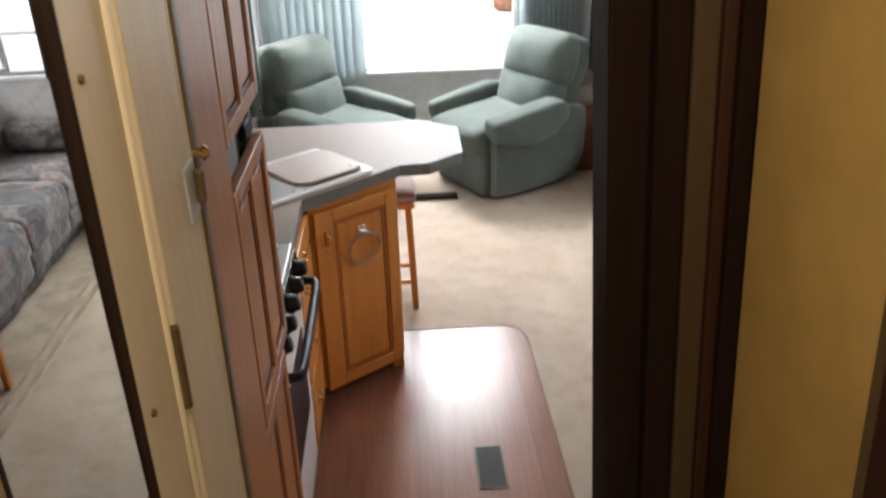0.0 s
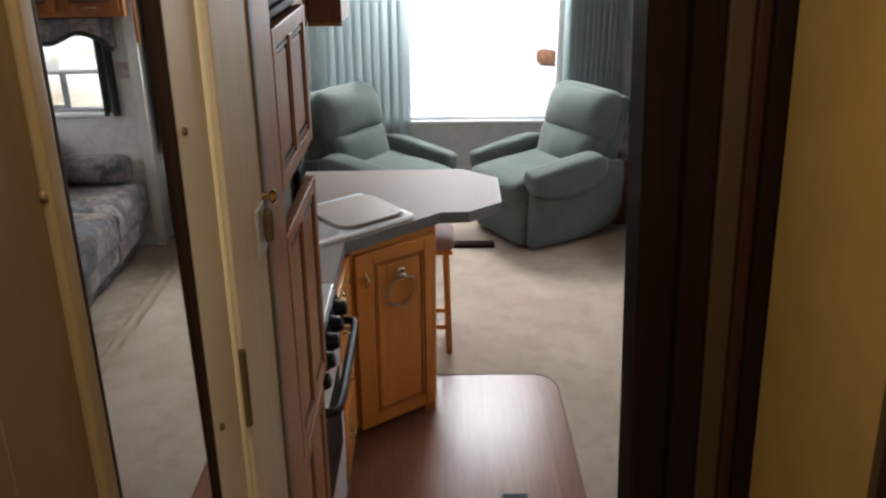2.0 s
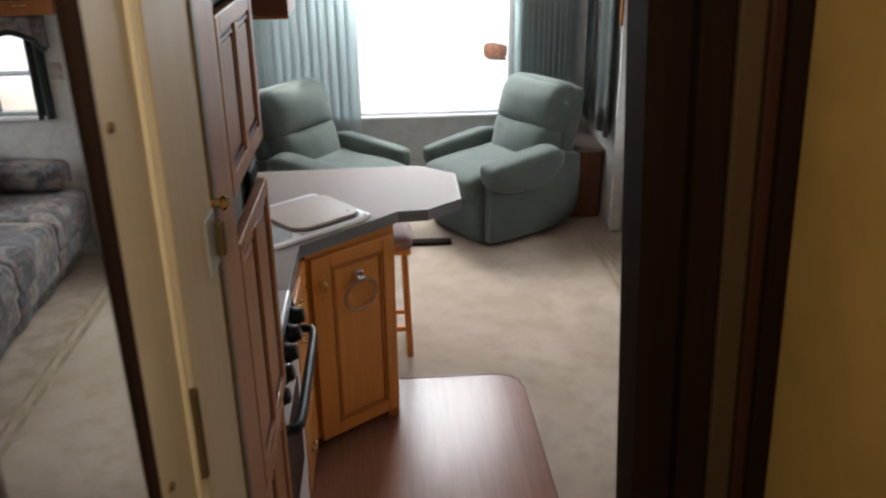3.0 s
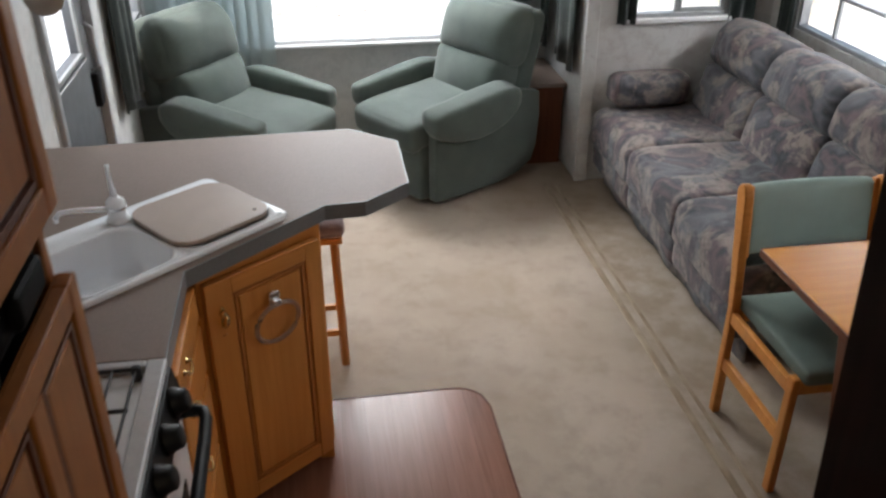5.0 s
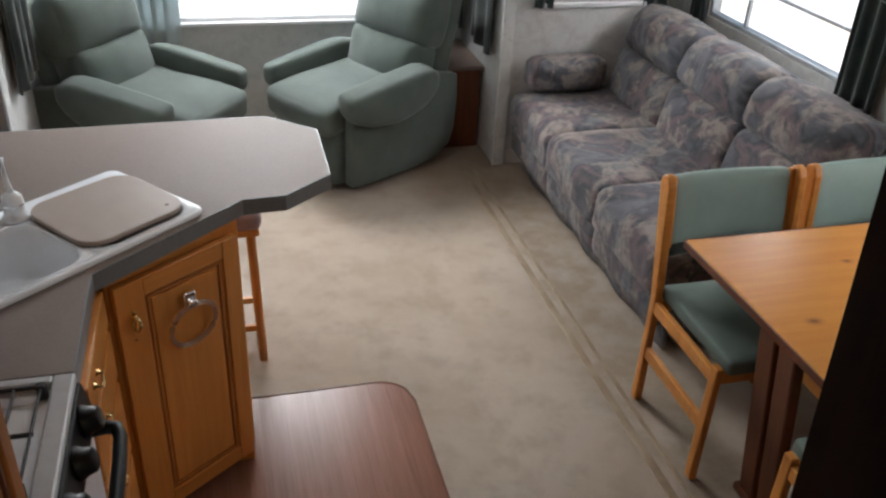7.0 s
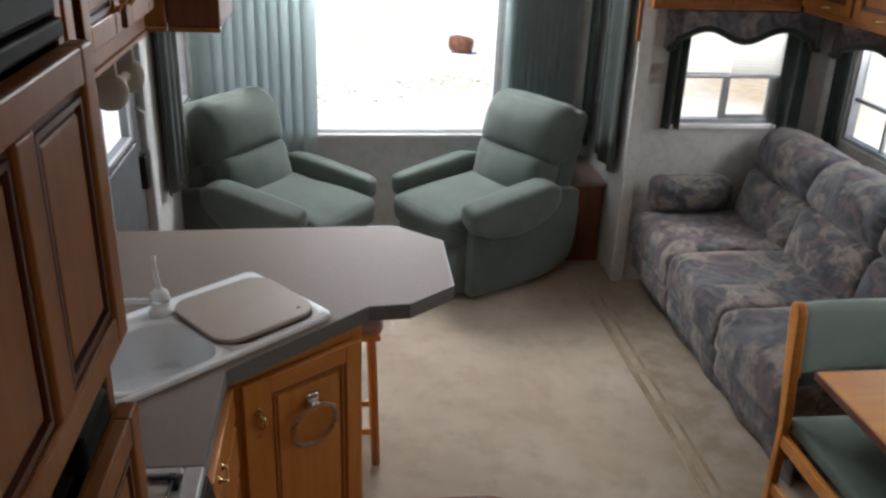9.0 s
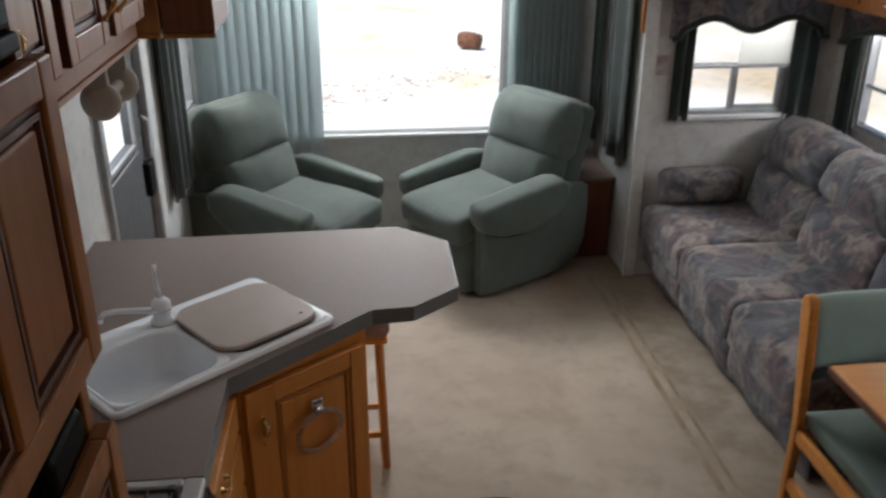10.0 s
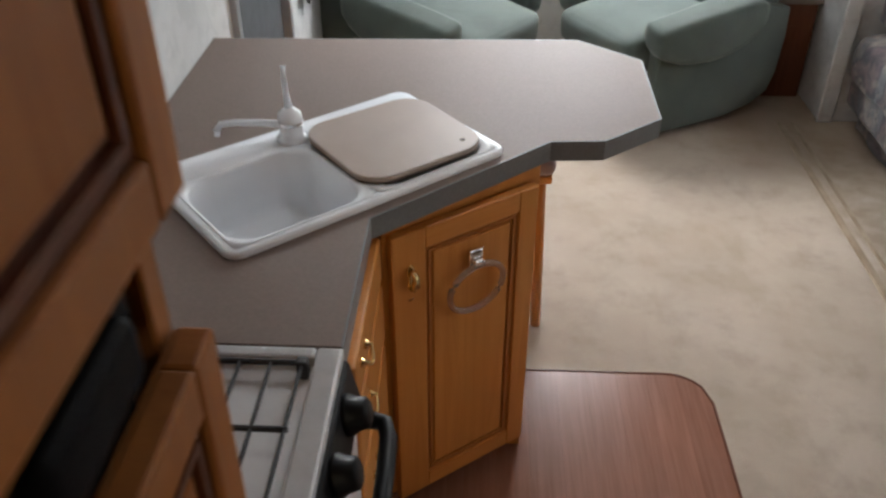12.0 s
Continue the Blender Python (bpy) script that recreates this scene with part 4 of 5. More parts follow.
part("sash", join(box(1.912, 1.922, SLIDE_Y + 0.015, SLIDE_Y + 0.03, 0.907, 1.126, 0.002), box(2.13, 2.163, SLIDE_Y + 0.015, SLIDE_Y + 0.03, 0.907, 1.126, 0.002), box(1.922, 2.13, SLIDE_Y + 0.015, SLIDE_Y + 0.03, 0.907, 0.93, 0.002)), ALUMINIUM, w2, "grey sliding sash")
window_unit("window_3", "x", SLIDE_X + 0.008, 0.72, 1.8, 0.87, 1.5, [("v", 1.5), ("h", 1.08)], "wide sliding window behind the sofa")
window_unit("window_4", "x", SLIDE_X + 0.008, -0.9, 0.05, 0.95, 1.5, [("v", -0.4)], "window beside the dining table")
window_unit("window_5", "x", LEFT - 0.058, 2.12, 2.66, 0.85, 1.85, [("h", 1.3)], "side window behind the armchair by the door")
window_unit("window_6", "x", RIGHT + 0.008, 2.3, 2.68, 0.85, 1.85, [("h", 1.3)], "side window behind the armchair by the low cabinet")
solid("window_ledge", box(1.62, 2.22, SLIDE_Y - 0.022, SLIDE_Y - 0.001, 0.862, 0.885, 0.004), WHITE, "white ledge under the alcove window", kind="structure")

sh = thing("window_shade", pose(0, 0, 0), "white pleated shade drawn halfway down a window", "blind")
sb, zz = bmesh.new(), 1.14
while zz < 1.45:
    join(sb, prism([(1.90, SLIDE_Y - 0.006), (2.17, SLIDE_Y - 0.006), (2.17, SLIDE_Y - 0.012), (1.90, SLIDE_Y - 0.012)], zz, zz + 0.014, 0.002, 1))
    zz += 0.0155
part("pleats", sb, SHADE, sh)
part("bottom_rail", box(1.66, 2.18, SLIDE_Y - 0.016, SLIDE_Y - 0.004, 1.122, 1.138, 0.003), ALUMINIUM, sh)

# vertical blinds at the rear window
rail = thing("blind_headrail", pose(0, REAR - 0.05, 2.36), "grey headrail of the vertical blinds", "headrail")
part("rail", box(-0.84, 1.36, -0.03, 0.03, 0, 0.05, 0.005), SLAT, rail)
vane = bmesh.new()
cols = []
for i in range(7):
    u = -0.044 + 0.088 * i / 6
    cols.append((u, 0.009 * (1 - (u / 0.044) ** 2)))
prof = cols + [(u, y + 0.002) for u, y in reversed(cols)]
vane = prism(prof, 0.0, 1.845)


def vane_set(label, xs, turns, group, z):
    first = None
    for x, a in zip(xs, turns):
        m = pose(x, REAR - 0.05, z, 0, 0, a)
        if first is None:
            first = solid("blind_vane", vane.copy(), SLAT, label, "blind vane", group=group)
            first.matrix_world = m
        else:
            copy_thing(first, m)


vane_set("grey-green fabric vane of the vertical blind", [-0.83 + 0.061 * k for k in range(11)], [14 + 6 * math.sin(2.1 * k) for k in range(11)], "vanes drawn beside the rear window", 0.515)
vane_set("grey-green fabric vane stacked at the end of the blind", [0.905 + 0.037 * k for k in range(11)], [38 + 6 * math.sin(1.7 * k) for k in range(11)], "vanes stacked beside the rear window", 0.515)


# dark green drapes
def drape(m, length, height, label, waves=3, depth=0.018):
    th = solid("drape", wave_sheet(length, height, waves, depth), DRAPE, label, "curtain")
    th.matrix_world = m
    for p in th.data.polygons:
        p.use_smooth = True
    return th


drape(pose(LEFT + 0.045, 1.72, 0.62, 0, 0, 90), 0.36, 1.7, "dark green drape hanging at the side window near the door")
drape(pose(RIGHT - 0.045, 2.1, 0.6, 0, 0, 90), 0.36, 1.7, "dark green drape hanging at the side window near the alcove", 2)
drape(pose(RIGHT - 0.05, 2.6, 0.6, 0, 0, 90), 0.16, 1.7, "narrow dark green drape beside the blind", 2)
drape(pose(1.565, SLIDE_Y - 0.03, 0.865), 0.1, 0.62, "dark green drape beside the alcove window", 2, 0.012)
drape(pose(2.165, SLIDE_Y - 0.03, 0.865), 0.14, 0.62, "dark green drape in the alcove corner", 2, 0.012)
drape(pose(SLIDE_X - 0.03, 1.78, 0.84, 0, 0, 90), 0.14, 0.62, "dark green drape at the far end of the sofa window", 2, 0.012)
drape(pose(SLIDE_X - 0.03, 0.5, 0.84, 0, 0, 90), 0.23, 0.66, "dark green drape at the near end of the sofa window", 3, 0.015)


def valance(m, length, label):
    """A fabric-covered board with a scalloped, piped lower edge, along x."""
    n, pts = 48, []
    for i in range(n + 1):
        s = i / n
        pts.append((s * length, 0.052 - 0.03 * math.cos(s * 2 * math.tau) - 0.035 * (abs(s - 0.5) > 0.44)))
    bm = prism([(0, 0.17), *pts, (length, 0.17)], 0, 0.05)
    moved(bm, Matrix(((1, 0, 0, 0), (0, 0, -1, 0), (0, 1, 0, 0), (0, 0, 0, 1))))
    th = thing("valance", m, label, "valance", "scalloped valances over the alcove windows")
    part("board", bm, SOFA, th)
    part("piping", tube([(x, -0.05, z + 0.004) for x, z in pts], 0.016, 10), DRAPE, th, "dark green padded edge", True)
    return th


valance(pose(1.535, SLIDE_Y - 0.003, 1.285), 0.79, "scalloped floral valance above the alcove window")
valance(pose(SLIDE_X - 0.003, 1.95, 1.27, 0, 0, -90), 1.42, "scalloped floral valance above the sofa window")

# overhead cabinets in the alcove
oc = thing("overhead_cabinet", pose(1.43, SLIDE_Y - 0.09, 1.465), "shade-toned oak overhead cabinet across the alcove end", "cabinet", "overhead cabinets above the sofa")
part("body", box(0, 0.74, 0, 0.088, 0, 0.5, 0.003, 1), SHADED_OAK, oc)
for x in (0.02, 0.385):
    d = frame_door(0.335, 0.44, oc, 0.02, 0.05, oak=SHADED_OAK)
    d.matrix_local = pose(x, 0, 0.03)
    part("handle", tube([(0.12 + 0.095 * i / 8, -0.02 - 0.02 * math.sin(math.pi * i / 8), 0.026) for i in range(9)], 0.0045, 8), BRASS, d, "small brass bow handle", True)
oc2 = thing("overhead_cabinet", pose(2.18, 1.95, 1.465, 0, 0, -90), "shade-toned oak overhead cabinet along the sofa window", "cabinet", "overhead cabinets above the sofa")
part("body", box(0.0, 1.75, 0.0, 0.235, 0, 0.5, 0.003, 1), SHADED_OAK, oc2)
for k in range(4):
    d = frame_door(0.41, 0.44, oc2, 0.02, 0.05, oak=SHADED_OAK)
    d.matrix_local = pose(0.02 + 0.43 * k, 0, 0.03)
    part("handle", tube([(0.16 + 0.095 * i / 8, -0.02 - 0.02 * math.sin(math.pi * i / 8), 0.026) for i in range(9)], 0.0045, 8), BRASS, d, "small brass bow handle", True)
solid("trim", box(RIGHT - 0.03, RIGHT - 0.013, SLIDE_Y - 0.015, SLIDE_Y + 0.003, 1.3, TOP, 0.004), SHADED_OAK, "oak strip down the alcove edge", kind="structure")

solid("trim", box(RIGHT + 0.065, 1.56, SLIDE_Y - 0.003, SLIDE_Y - 0.0005, 1.09, 1.19), BORDER, "faded rose wallpaper border", kind="structure")

bc = thing("corner_cabinet", pose(1.2, 2.3, 0), "low brown cabinet in the corner behind the armchair", "cabinet")
part("body", box(0.0, 0.2, 0, 0.48, 0, 0.455, 0.003), CHERRY, bc)
part("top", box(-0.01, 0.215, -0.012, 0.49, 0.455, 0.478, 0.004), LAMINATE, bc, "pale laminate top")


# ---- armchairs ----
def lobe(rows, n=20):
    """A stuffed roll along y: each row gives y, the middle x, the half width, the top and the bottom of its section."""
    bm, rings = bmesh.new(), []
    for y, cx_, hw, hi_, lo_ in rows:
        ring = []
        for k in range(n):
            a = math.tau * k / n
            c, d = math.cos(a), math.sin(a)
            ring.append(bm.verts.new((cx_ + hw * math.copysign(abs(c) ** 0.6, c), y, (hi_ + lo_) / 2 + (hi_ - lo_) / 2 * math.copysign(abs(d) ** 0.6, d))))
        rings.append(ring)
    for u, w in zip(rings, rings[1:]):
        for k in range(n):
            bm.faces.new((u[k], u[(k + 1) % n], w[(k + 1) % n], w[k]))
    bm.faces.new(rings[0][::-1]), bm.faces.new(rings[-1])
    return bm


def recliner(m, label):
    """A stuffed swivel recliner facing -y."""
    c = thing("recliner", m @ Matrix.Diagonal((0.96, 0.96, 0.955, 1)), label, "armchair", "pair of recliners")

    def p(name, bm, x, y, z, rx=0, ry=0, rz=0, lab=""):
        o = part(name, bm, GREEN, c, lab, True)
        o.matrix_local = pose(x, y, z, rx, ry, rz)
        return o

    part("swivel_base", tube([(0, 0.06, 0.0), (0, 0.06, 0.03), (0, 0.06, 0.05)], [0.27, 0.27, 0.24], 28), BLACK, c, "round black swivel base")
    p("base_frame", puff(0.54, 0.6, 0.3, 0.03, (0, 0, 0), 6), 0, 0.05, 0.215)
    turn = Matrix(((0, 0, 1, 0), (1, 0, 0, 0), (0, 1, 0, 0), (0, 0, 0, 1)))
    for s in (-1, 1):
        side = prism([(-0.315, 0.045), (-0.1, 0.035), (0.16, 0.038), (0.3, 0.06), (0.4, 0.11), (0.435, 0.2), (0.45, 0.38), (0.44, 0.52), (0.3, 0.55), (0.0, 0.53), (-0.315, 0.5)], -0.035, 0.035, 0.014, 3)
        o = part("side_panel", side, GREEN, c, "", True)
        o.matrix_local = Matrix.Translation((s * 0.305, 0, 0)) @ turn
        mod = o.modifiers.new("shade", "EDGE_SPLIT")
        mod.split_angle = radians(40)
        arm = lobe([(-0.352, s * 0.318, 0.02, 0.515, 0.47), (-0.35, s * 0.318, 0.05, 0.533, 0.45), (-0.336, s * 0.32, 0.066, 0.546, 0.428), (-0.3, s * 0.322, 0.072, 0.556, 0.405),
                    (-0.2, s * 0.326, 0.077, 0.572, 0.368), (-0.05, s * 0.329, 0.082, 0.592, 0.355), (0.06, s * 0.33, 0.082, 0.606, 0.368), (0.15, s * 0.329, 0.078, 0.61, 0.4),
                    (0.21, s * 0.327, 0.07, 0.6, 0.435), (0.255, s * 0.325, 0.055, 0.578, 0.475), (0.275, s * 0.322, 0.02, 0.55, 0.52)])
        for v in arm.verts:
            v.co += 0.004 * noise.noise_vector(v.co * 8 + Vector((s * 3, 0, 1)))
            v.co.z += 0.03 * max(0.0, (abs(v.co.x) * -1 + 0.325)) / 0.08
        p("arm_pad", arm, 0, 0, 0)
    p("footrest_panel", puff(0.525, 0.1, 0.33, 0.028, (0, 0.01, 0), 10, 0.003, 5), 0, -0.315, 0.205)
    seat = puff(0.535, 0.7, 0.16, 0.048, (0, 0.01, 0.012), 14, 0.005, 7)
    for v in seat.verts:
        v.co.z -= 0.02 * max(0.0, (-0.2 - v.co.y) / 0.15)
    p("seat", seat, 0, -0.075, 0.43, 3)
    low = puff(0.54, 0.2, 0.34, 0.06, (0, 0.045, 0.0), 14, 0.007, 9)
    p("back_cushion", low, 0, 0.245, 0.545, -15)
    up = puff(0.59, 0.21, 0.345, 0.075, (0.004, 0.045, 0.006), 14, 0.007, 11)
    for v in up.verts:
        v.co.x *= 1.0 - 0.05 * max(0, v.co.z) / 0.16
        v.co.y += 0.03 * max(0, v.co.z - 0.05) / 0.1
    p("head_cushion", up, 0, 0.33, 0.818, -14)
    shell = puff(0.585, 0.13, 0.72, 0.05, (0, 0.02, 0), 12, 0.004, 13)
    p("back_shell", shell, 0, 0.385, 0.6, -14)
    return c


recliner(pose(0.69, 2.2, 0, 0, 0, -59), "sage green stuffed recliner turned toward the room, beside the low cabinet")
recliner(pose(-0.34, 2.18, 0, 0, 0, 55), "sage green stuffed recliner turned toward the room, beside the entry wall")

# ---- sofa ----
sofa = thing("sofa", pose(0, 0, 0), "three-seat sofa in mottled grey and mauve floral cloth", "sofa")


def sp(name, bm, x, y, z, rx=0, ry=0, rz=0, lab=""):
    o = part(name, bm, SOFA, sofa, lab, True)
    o.matrix_local = pose(x, y, z, rx, ry, rz)
    return o


SY0, SY1 = 0.27, 1.95
sp("base", puff(0.6, SY1 - SY0, 0.27, 0.02, (0, 0, 0), 8), 1.9, (SY0 + SY1) / 2, 0.155)
sk = wave_sheet(SY1 - SY0, 0.3, 5, 0.008, 0.005, 80)
skirt = part("skirt", sk, SOFA, sofa, "gathered cloth skirt with a split", True)
skirt.matrix_local = pose(1.56, SY0, 0.012, 0, 0, 90)
lens_ = (SY1 - SY0) / 3
for k in range(3):
    yc = SY0 + lens_ * (k + 0.5)
    seat = puff(0.64, lens_ + 0.03, 0.19, 0.042, (0.006, 0.0, 0.006), 14, 0.009, k)
    for v in seat.verts:
        front = max(0.0, (-v.co.x - 0.2) / 0.12)
        v.co.z -= 0.022 * front ** 2
    sp("seat_cushion", seat, 1.772, yc, 0.366)
    sp("front_roll", puff(0.12, lens_ + 0.03, 0.24, 0.04, (0.006, 0.0, 0.0), 10, 0.007, 40 + k), 1.53, yc, 0.245)
    lowb = puff(0.2, lens_ + 0.026, 0.31, 0.055, (0.036, 0.0, 0.0), 14, 0.009, 10 + k)
    sp("back_cushion", lowb, 2.112, yc, 0.52, 0, 14)
    upb = puff(0.22, lens_ + 0.026, 0.25, 0.058, (0.028, 0.0, 0.006), 14, 0.009, 20 + k)
    for v in upb.verts:
        v.co.x += 0.05 * max(0.0, v.co.z - 0.03) / 0.1
    sp("head_cushion", upb, 2.176, yc, 0.778, 0, 14)
sp("back_frame", puff(0.1, SY1 - SY0, 0.6, 0.03, (0, 0, 0), 8), 2.26, (SY0 + SY1) / 2, 0.47, 0, 12)
bol = puff(0.41, 0.17, 0.165, 0.05, (0.008, 0.006, 0.008), 12, 0.007, 31)
bo = solid("bolster", bol, SOFA, "floral bolster cushion lying at the sofa's end", "cushion")
bo.matrix_world = pose(1.735, 1.915, 0.556, 4, 0, 2)
for pl in bo.data.polygons:
    pl.use_smooth = True


# ---- dining corner ----
def dining_chair(m, label):
    """An oak chair with padded back and seat, facing -y; origin under the middle of the seat."""
    c = thing("dining_chair", m, label, "chair", "chairs at the table")
    W = 0.235
    for s in (-1, 1):
        leg = prism([(0.0, 0.0), (0.032, 0.0), (0.032, 0.43), (0.105, 0.82), (0.1, 0.838), (0.088, 0.85), (0.073, 0.852), (0.058, 0.845), (0.045, 0.82), (0.0, 0.45)], -0.015, 0.015, 0.006, 3)
        o = part("rear_leg", leg, OAK, c)
        o.matrix_local = Matrix.Translation((s * W, 0.17, 0)) @ Matrix(((0, 0, 1, 0), (1, 0, 0, 0), (0, 1, 0, 0), (0, 0, 0, 1)))
        part("front_leg", box(s * W - 0.013, s * W + 0.013, -0.225, -0.19, 0, 0.44, 0.005), OAK, c)
        part("side_rail", box(s * W - 0.011, s * W + 0.011, -0.19, 0.175, 0.375, 0.42, 0.004), OAK, c)
        part("stretcher", box(s * W - 0.01, s * W + 0.01, -0.19, 0.175, 0.19, 0.235, 0.004), OAK, c)
    part("cross_rail", box(-W + 0.013, W - 0.013, 0.175, 0.197, 0.375, 0.42, 0.004), OAK, c)
    part("cross_rail", box(-W + 0.013, W - 0.013, -0.215, -0.195, 0.375, 0.42, 0.004), OAK, c)
    seat = part("seat", puff(0.435, 0.44, 0.05, 0.014, (0, 0, 0.005), 8), (VINYL_SHADED), c, "seafoam padded seat with shade in its darker tone", True)
    seat.matrix_local = pose(0, -0.02, 0.446)
    back = puff(0.442, 0.052, 0.235, 0.024, (0, 0.008, 0), 12)
    for v in back.verts:
        v.co.y += 0.034 * (1 - (v.co.x / 0.23) ** 2)
    for s in (-1, 1):
        part("back_strip", moved(box(-0.009, 0.009, -0.012, 0.012, -0.12, 0.12, 0.006, 3), pose(s * (W - 0.021), 0.236, 0.722, -10)), OAK, c, "rounded inner strip of the post")
    bk = part("backrest", back, VINYL, c, "seafoam green padded backrest", True)
    bk.matrix_local = pose(0, 0.245, 0.722, -10)
    # Added dark roll: puts the shade below the backrest into a part.
    low = puff(0.436, 0.045, 0.05, 0.02, (0, 0.004, 0), 8)
    for v in low.verts:
        v.co.y += 0.034 * (1 - (v.co.x / 0.23) ** 2)
    lw = part("lumbar_roll", low, DRAPE, c, "dark roll standing in for shade under the backrest", True)
    lw.matrix_local = pose(0, 0.222, 0.588, -10)
    return c


chair = dining_chair(pose(1.572, -0.142, 0), "oak dining chair with seafoam padded back, pushed under the table")
copy_thing(chair, pose(2.1, -0.142, 0))["label"] = "oak dining chair with seafoam padded back, beside the outer wall"
copy_thing(chair, pose(1.572, -0.93, 0, 0, 0, 180))["label"] = "oak dining chair facing the sofa, pushed under the table"

tb = thing("dining_table", pose(0, 0, 0), "honey pine dining table with board legs", "table")
part("tabletop", box(1.305, SLIDE_X - 0.005, -0.93, -0.1, 0.708, 0.735, 0.006, 3), PINE, tb)
part("edge_band", join(box(1.299, 1.3045, -0.93, -0.1, 0.71, 0.733, 0.001, 1), box(1.305, SLIDE_X - 0.005, -0.0995, -0.094, 0.71, 0.733, 0.001, 1)), CHERRY, tb, "dark brown edge band")
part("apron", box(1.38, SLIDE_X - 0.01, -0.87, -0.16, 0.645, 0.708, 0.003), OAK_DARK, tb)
for x, lean in ((1.385, 8), (2.24, -8)):
    for y in (-0.475, -0.565):
        lb = part("leg_board", box(-0.018, 0.018, -0.036, 0.036, 0.0, 0.65, 0.006), CHERRY, tb)
        lb.matrix_local = pose(x + (0.09 if lean > 0 else -0.09), y, 0.006, 0, -lean, 0)
    part("foot", box(x + (0.06 if lean > 0 else -0.12), x + (0.12 if lean > 0 else -0.06), -0.62, -0.42, 0.0, 0.03, 0.008), CHERRY, tb)

# ---- stool, floor things ----
st = thing("bar_stool", pose(-0.013, 0.615, 0), "oak stool with a mauve cushion under the counter end", "stool")
for sx in (-1, 1):
    for sy in (-1, 1):
        part("leg", tube([(sx * 0.075, sy * 0.095, 0.0), (sx * 0.06, sy * 0.08, 0.53)], 0.016, 8), OAK, st, "", True)
    part("rung", box(sx * 0.07 - 0.008, sx * 0.07 + 0.008, -0.085, 0.085, 0.13, 0.155, 0.003), OAK, st)
for sy in (-1, 1):
    part("rung", box(-0.064, 0.064, sy * 0.09 - 0.008, sy * 0.09 + 0.008, 0.13, 0.155, 0.003), OAK, st)
part("seat_frame", box(-0.09, 0.09, -0.11, 0.11, 0.525, 0.548, 0.005), OAK, st)
cu = part("cushion", puff(0.2, 0.24, 0.06, 0.028, (0, 0, 0.012), 8), MAUVE, st, "mauve cushion", True)
cu.matrix_local = pose(0, 0, 0.578)

vent = thing("floor_register", pose(0.292, -0.69, 0.007), "dark metal floor register in the vinyl", "vent")
part("frame", join(box(-0.052, -0.044, -0.115, 0.115, 0, 0.005, 0.002), box(0.044, 0.052, -0.115, 0.115, 0, 0.005, 0.002), box(-0.044, 0.044, -0.115, -0.107, 0, 0.005, 0.002), box(-0.044, 0.044, 0.107, 0.115, 0, 0.005, 0.002)), OLD_BRASS, vent)
for k in range(20):
    part("slat", box(-0.044, 0.044, -0.104 + k * 0.0109, -0.099 + k * 0.0109, 0.0005, 0.004), BLACK, vent)
solid("floor_bar", box(0.03, 0.37, 1.885, 1.96, 0.0, 0.025, 0.006), BROWN_WOOD, "dark wooden bar lying on the carpet by the armchair", "bar")

# ---- hall ----
md = thing("door_2", pose(0, 0, 0), "pale wooden hall door with a tall mirror", "door", kind="structure")
b = bmesh.new()
for y0, y1, z0, z1 in ((-2.555, -2.452, HALL + 0.01, 2.41), (-2.762, -2.555, HALL + 0.01, HALL + 0.62), (-2.762, -2.555, 2.3, 2.41)):
    box(-0.215, -0.186, y0, y1, z0, z1, 0.004, 2, b)
part("door_leaf", b, PALE_WOOD, md)
part("stile", box(-0.215, -0.186, -2.868, -2.7625, HALL + 0.01, 2.41, 0.004, 2), TAN_WOOD, md, "tan hinge stile")
part("glass_bead", box(-0.19, -0.181, -2.786, -2.767, HALL + 0.02, 2.4, 0.004, 3), CASING, md, "tan bead beside the mirror")
mr = part("mirror", box(-0.006, 0.006, -2.765, -2.552, -0.64, 0.64), MIRROR, md, "tall mirror panel")
mr.matrix_local = pose(-0.197, 0, 1.78, 0, -0.35, 0)
part("mirror_bead", join(box(-0.2, -0.1855, -2.558, -2.551, HALL + 0.62, 2.3, 0.002), box(-0.2, -0.183, -2.766, -2.759, HALL + 0.62, 2.3, 0.002)), BROWN_WOOD, md, "dark bead round the mirror")
for z in (0.9, 1.57, 2.2):
    h = part("hinge", tube([(-0.182, -2.451, z), (-0.182, -2.451, z + 0.085)], 0.006, 10), OLD_BRASS, md, "tarnished hinge")
for y, z in ((-2.535, 1.9), (-2.53, 1.62), (-2.785, 1.93)):
    part("screw_cap", tube([(-0.187, y, z), (-0.183, y, z)], [0.004, 0.003], 10), OLD_BRASS, md, "small dark screw cap", True)
solid("trim", box(-0.2, -0.18, -2.448, -2.3, HALL, TOP, 0.006, 3), PALE_WOOD, "broad pale wooden jamb post", kind="structure")
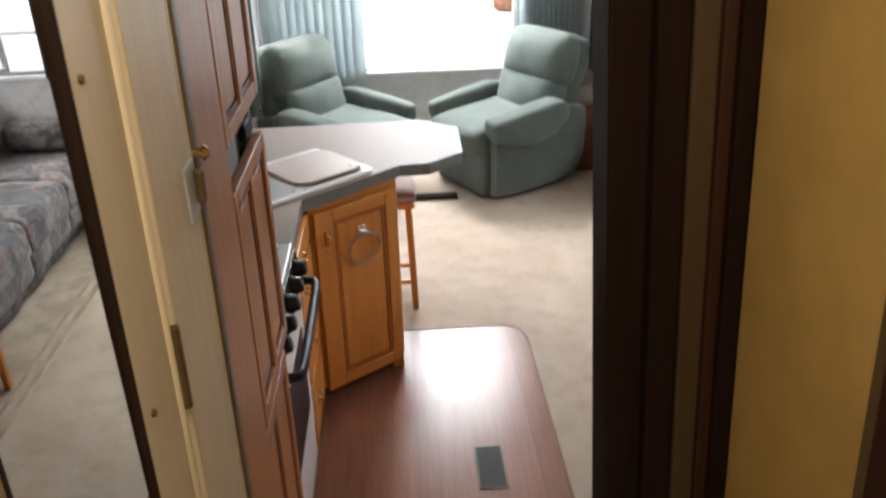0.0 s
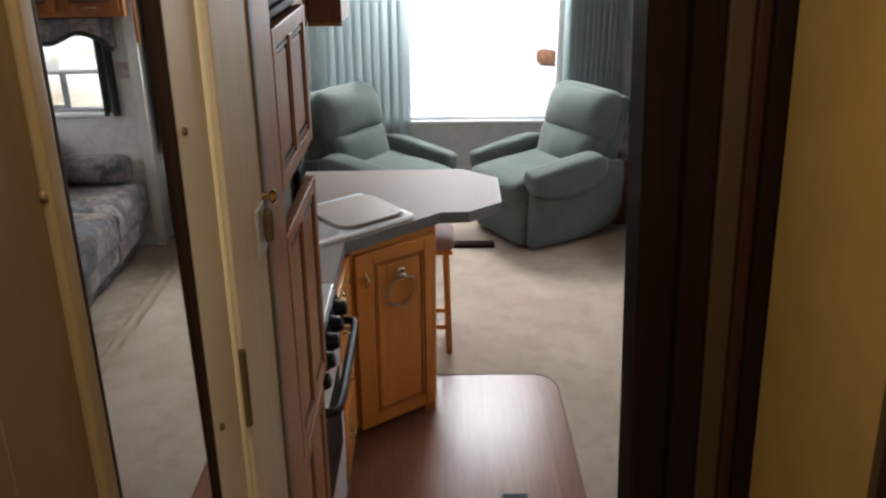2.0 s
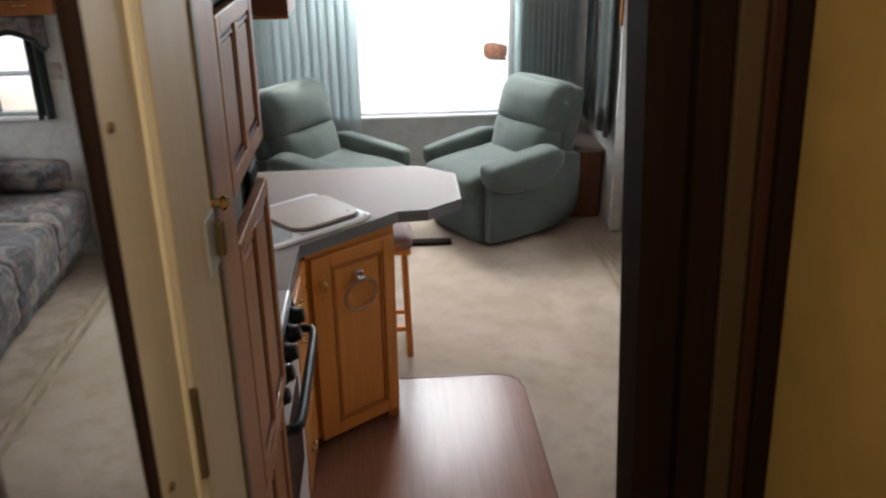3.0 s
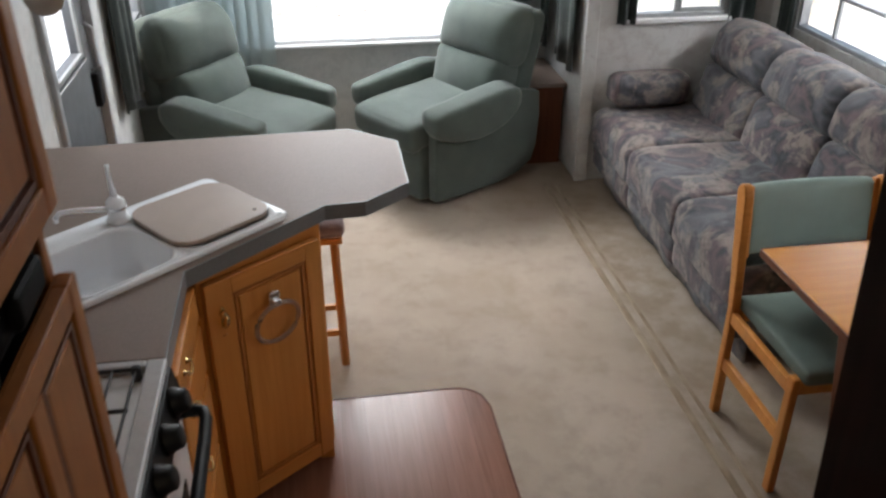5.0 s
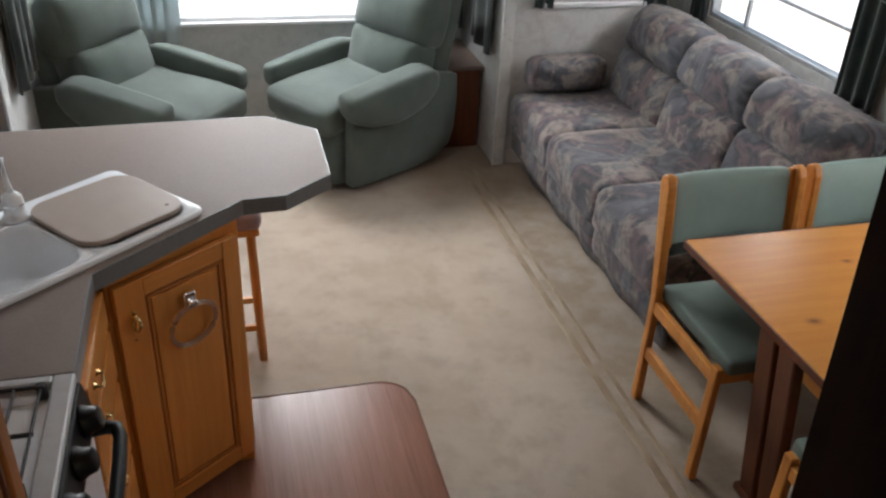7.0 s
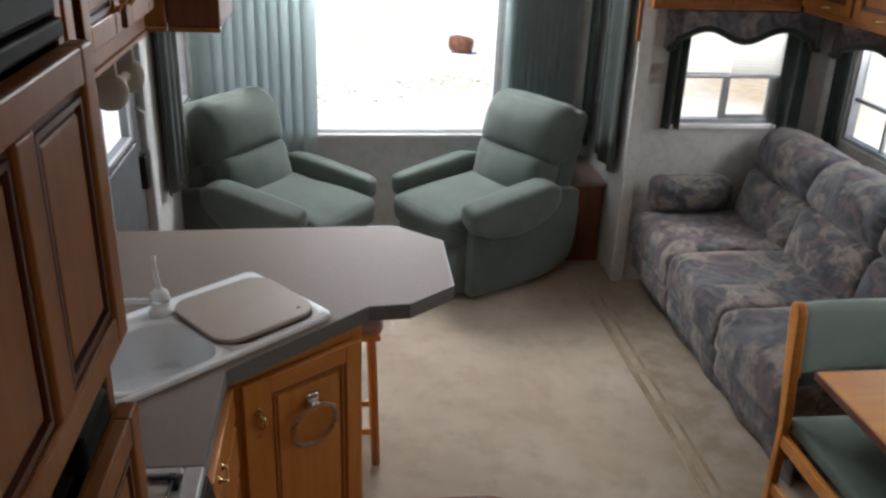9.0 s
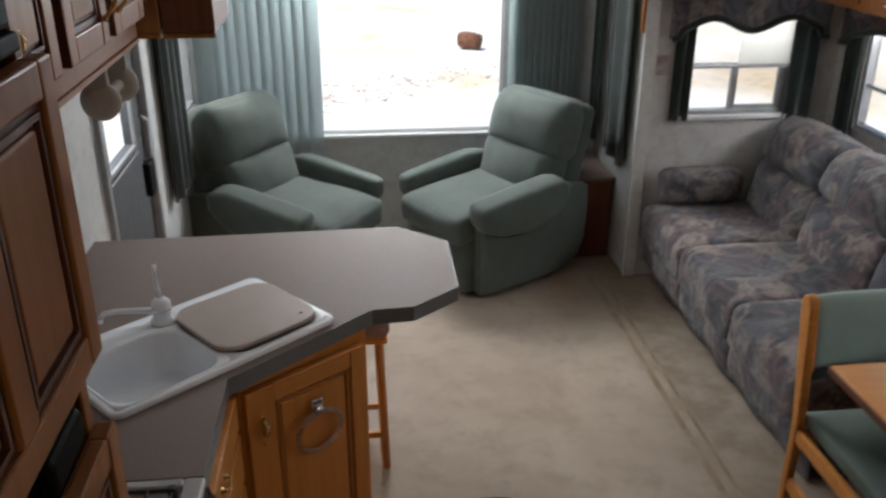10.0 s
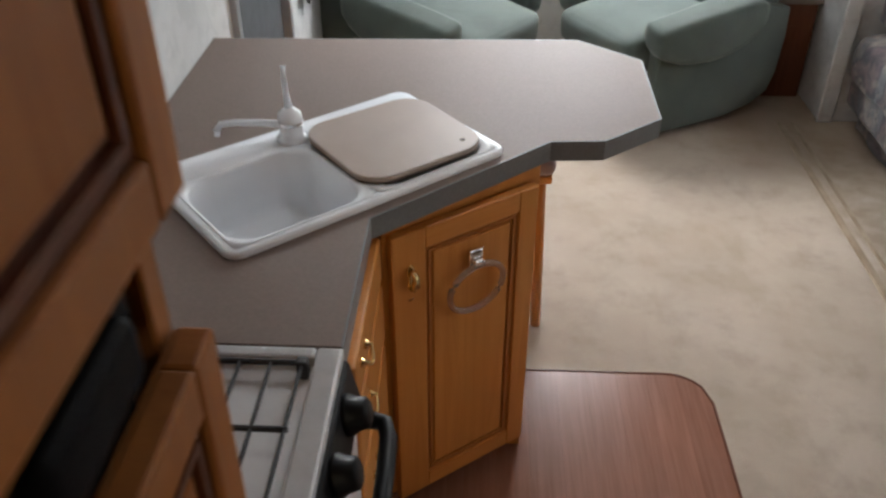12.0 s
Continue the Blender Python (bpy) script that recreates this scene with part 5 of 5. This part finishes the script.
part("bead", tube([(-0.187, -2.458, HALL + 0.02), (-0.187, -2.458, 2.4)], 0.005, 10), PALE_WOOD, md, "rounded pale bead", True)
for y, w in ((-2.292, 0.014), (-2.272, 0.012), (-2.245, 0.024)):
    solid("trim", box(-0.2, -0.186, y - w / 2, y + w / 2, HALL, TOP, 0.005, 3), PALE_WOOD if w < 0.02 else TAN_WOOD, "slender moulded strip beside the jamb post", kind="structure")
plate = thing("strike_plate", pose(-0.18, -2.322, 1.735), "pale metal strike plate on the jamb post", "latch")
part("plate", box(0.0, 0.003, -0.02, 0.02, -0.028, 0.028, 0.001), ALUMINIUM, plate)
part("lip", box(0.003, 0.012, 0.008, 0.02, -0.018, 0.018, 0.003), OLD_BRASS, plate, "tarnished lip")
solid("trim", box(-0.2, -0.18, -2.945, -2.87, HALL, TOP, 0.006, 3), TAN_WOOD, "tan casing of the mirror door", kind="structure")
ko = tube([(-0.186, -2.265, 1.755), (-0.178, -2.265, 1.755), (-0.174, -2.265, 1.755), (-0.17, -2.265, 1.755)], [0.005, 0.005, 0.009, 0.005], 14)
kb = solid("catch_knob", ko, BRASS, "small brass catch knob on the jamb post", "knob")

# ---- outside ----
lg = thing("stump", pose(2.12, 13.4, -0.9), "brown sawn tree stump lying outdoors", "stump")
part("trunk", tube([(-0.16, 0.1, 0.15), (-0.06, 0.04, 0.16), (0.06, -0.03, 0.155), (0.17, -0.1, 0.14)], [0.135, 0.15, 0.145, 0.13], 16), LOG, lg, "", True)
random.seed(4)
rub = bmesh.new()
for _ in range(300):
    u, w = random.betavariate(1.1, 1.7), random.gauss(0, 0.5)
    size = random.uniform(0.012, 0.05) * (1.6 if random.random() < 0.08 else 1)
    q = puff(size * random.uniform(1, 2), size, size * 0.5, size * 0.2, (0, 0, 0), 1)
    join(rub, moved(q, pose(-1.3 + 4.4 * u, 9.4 + 2.6 * u + w * (1.3 - u), -0.895, 0, 0, random.uniform(0, 180))))
tagged(part("leaf_litter", rub, LITTER), "scattered brown leaves and clods on the ground", "litter", kind="stuff")
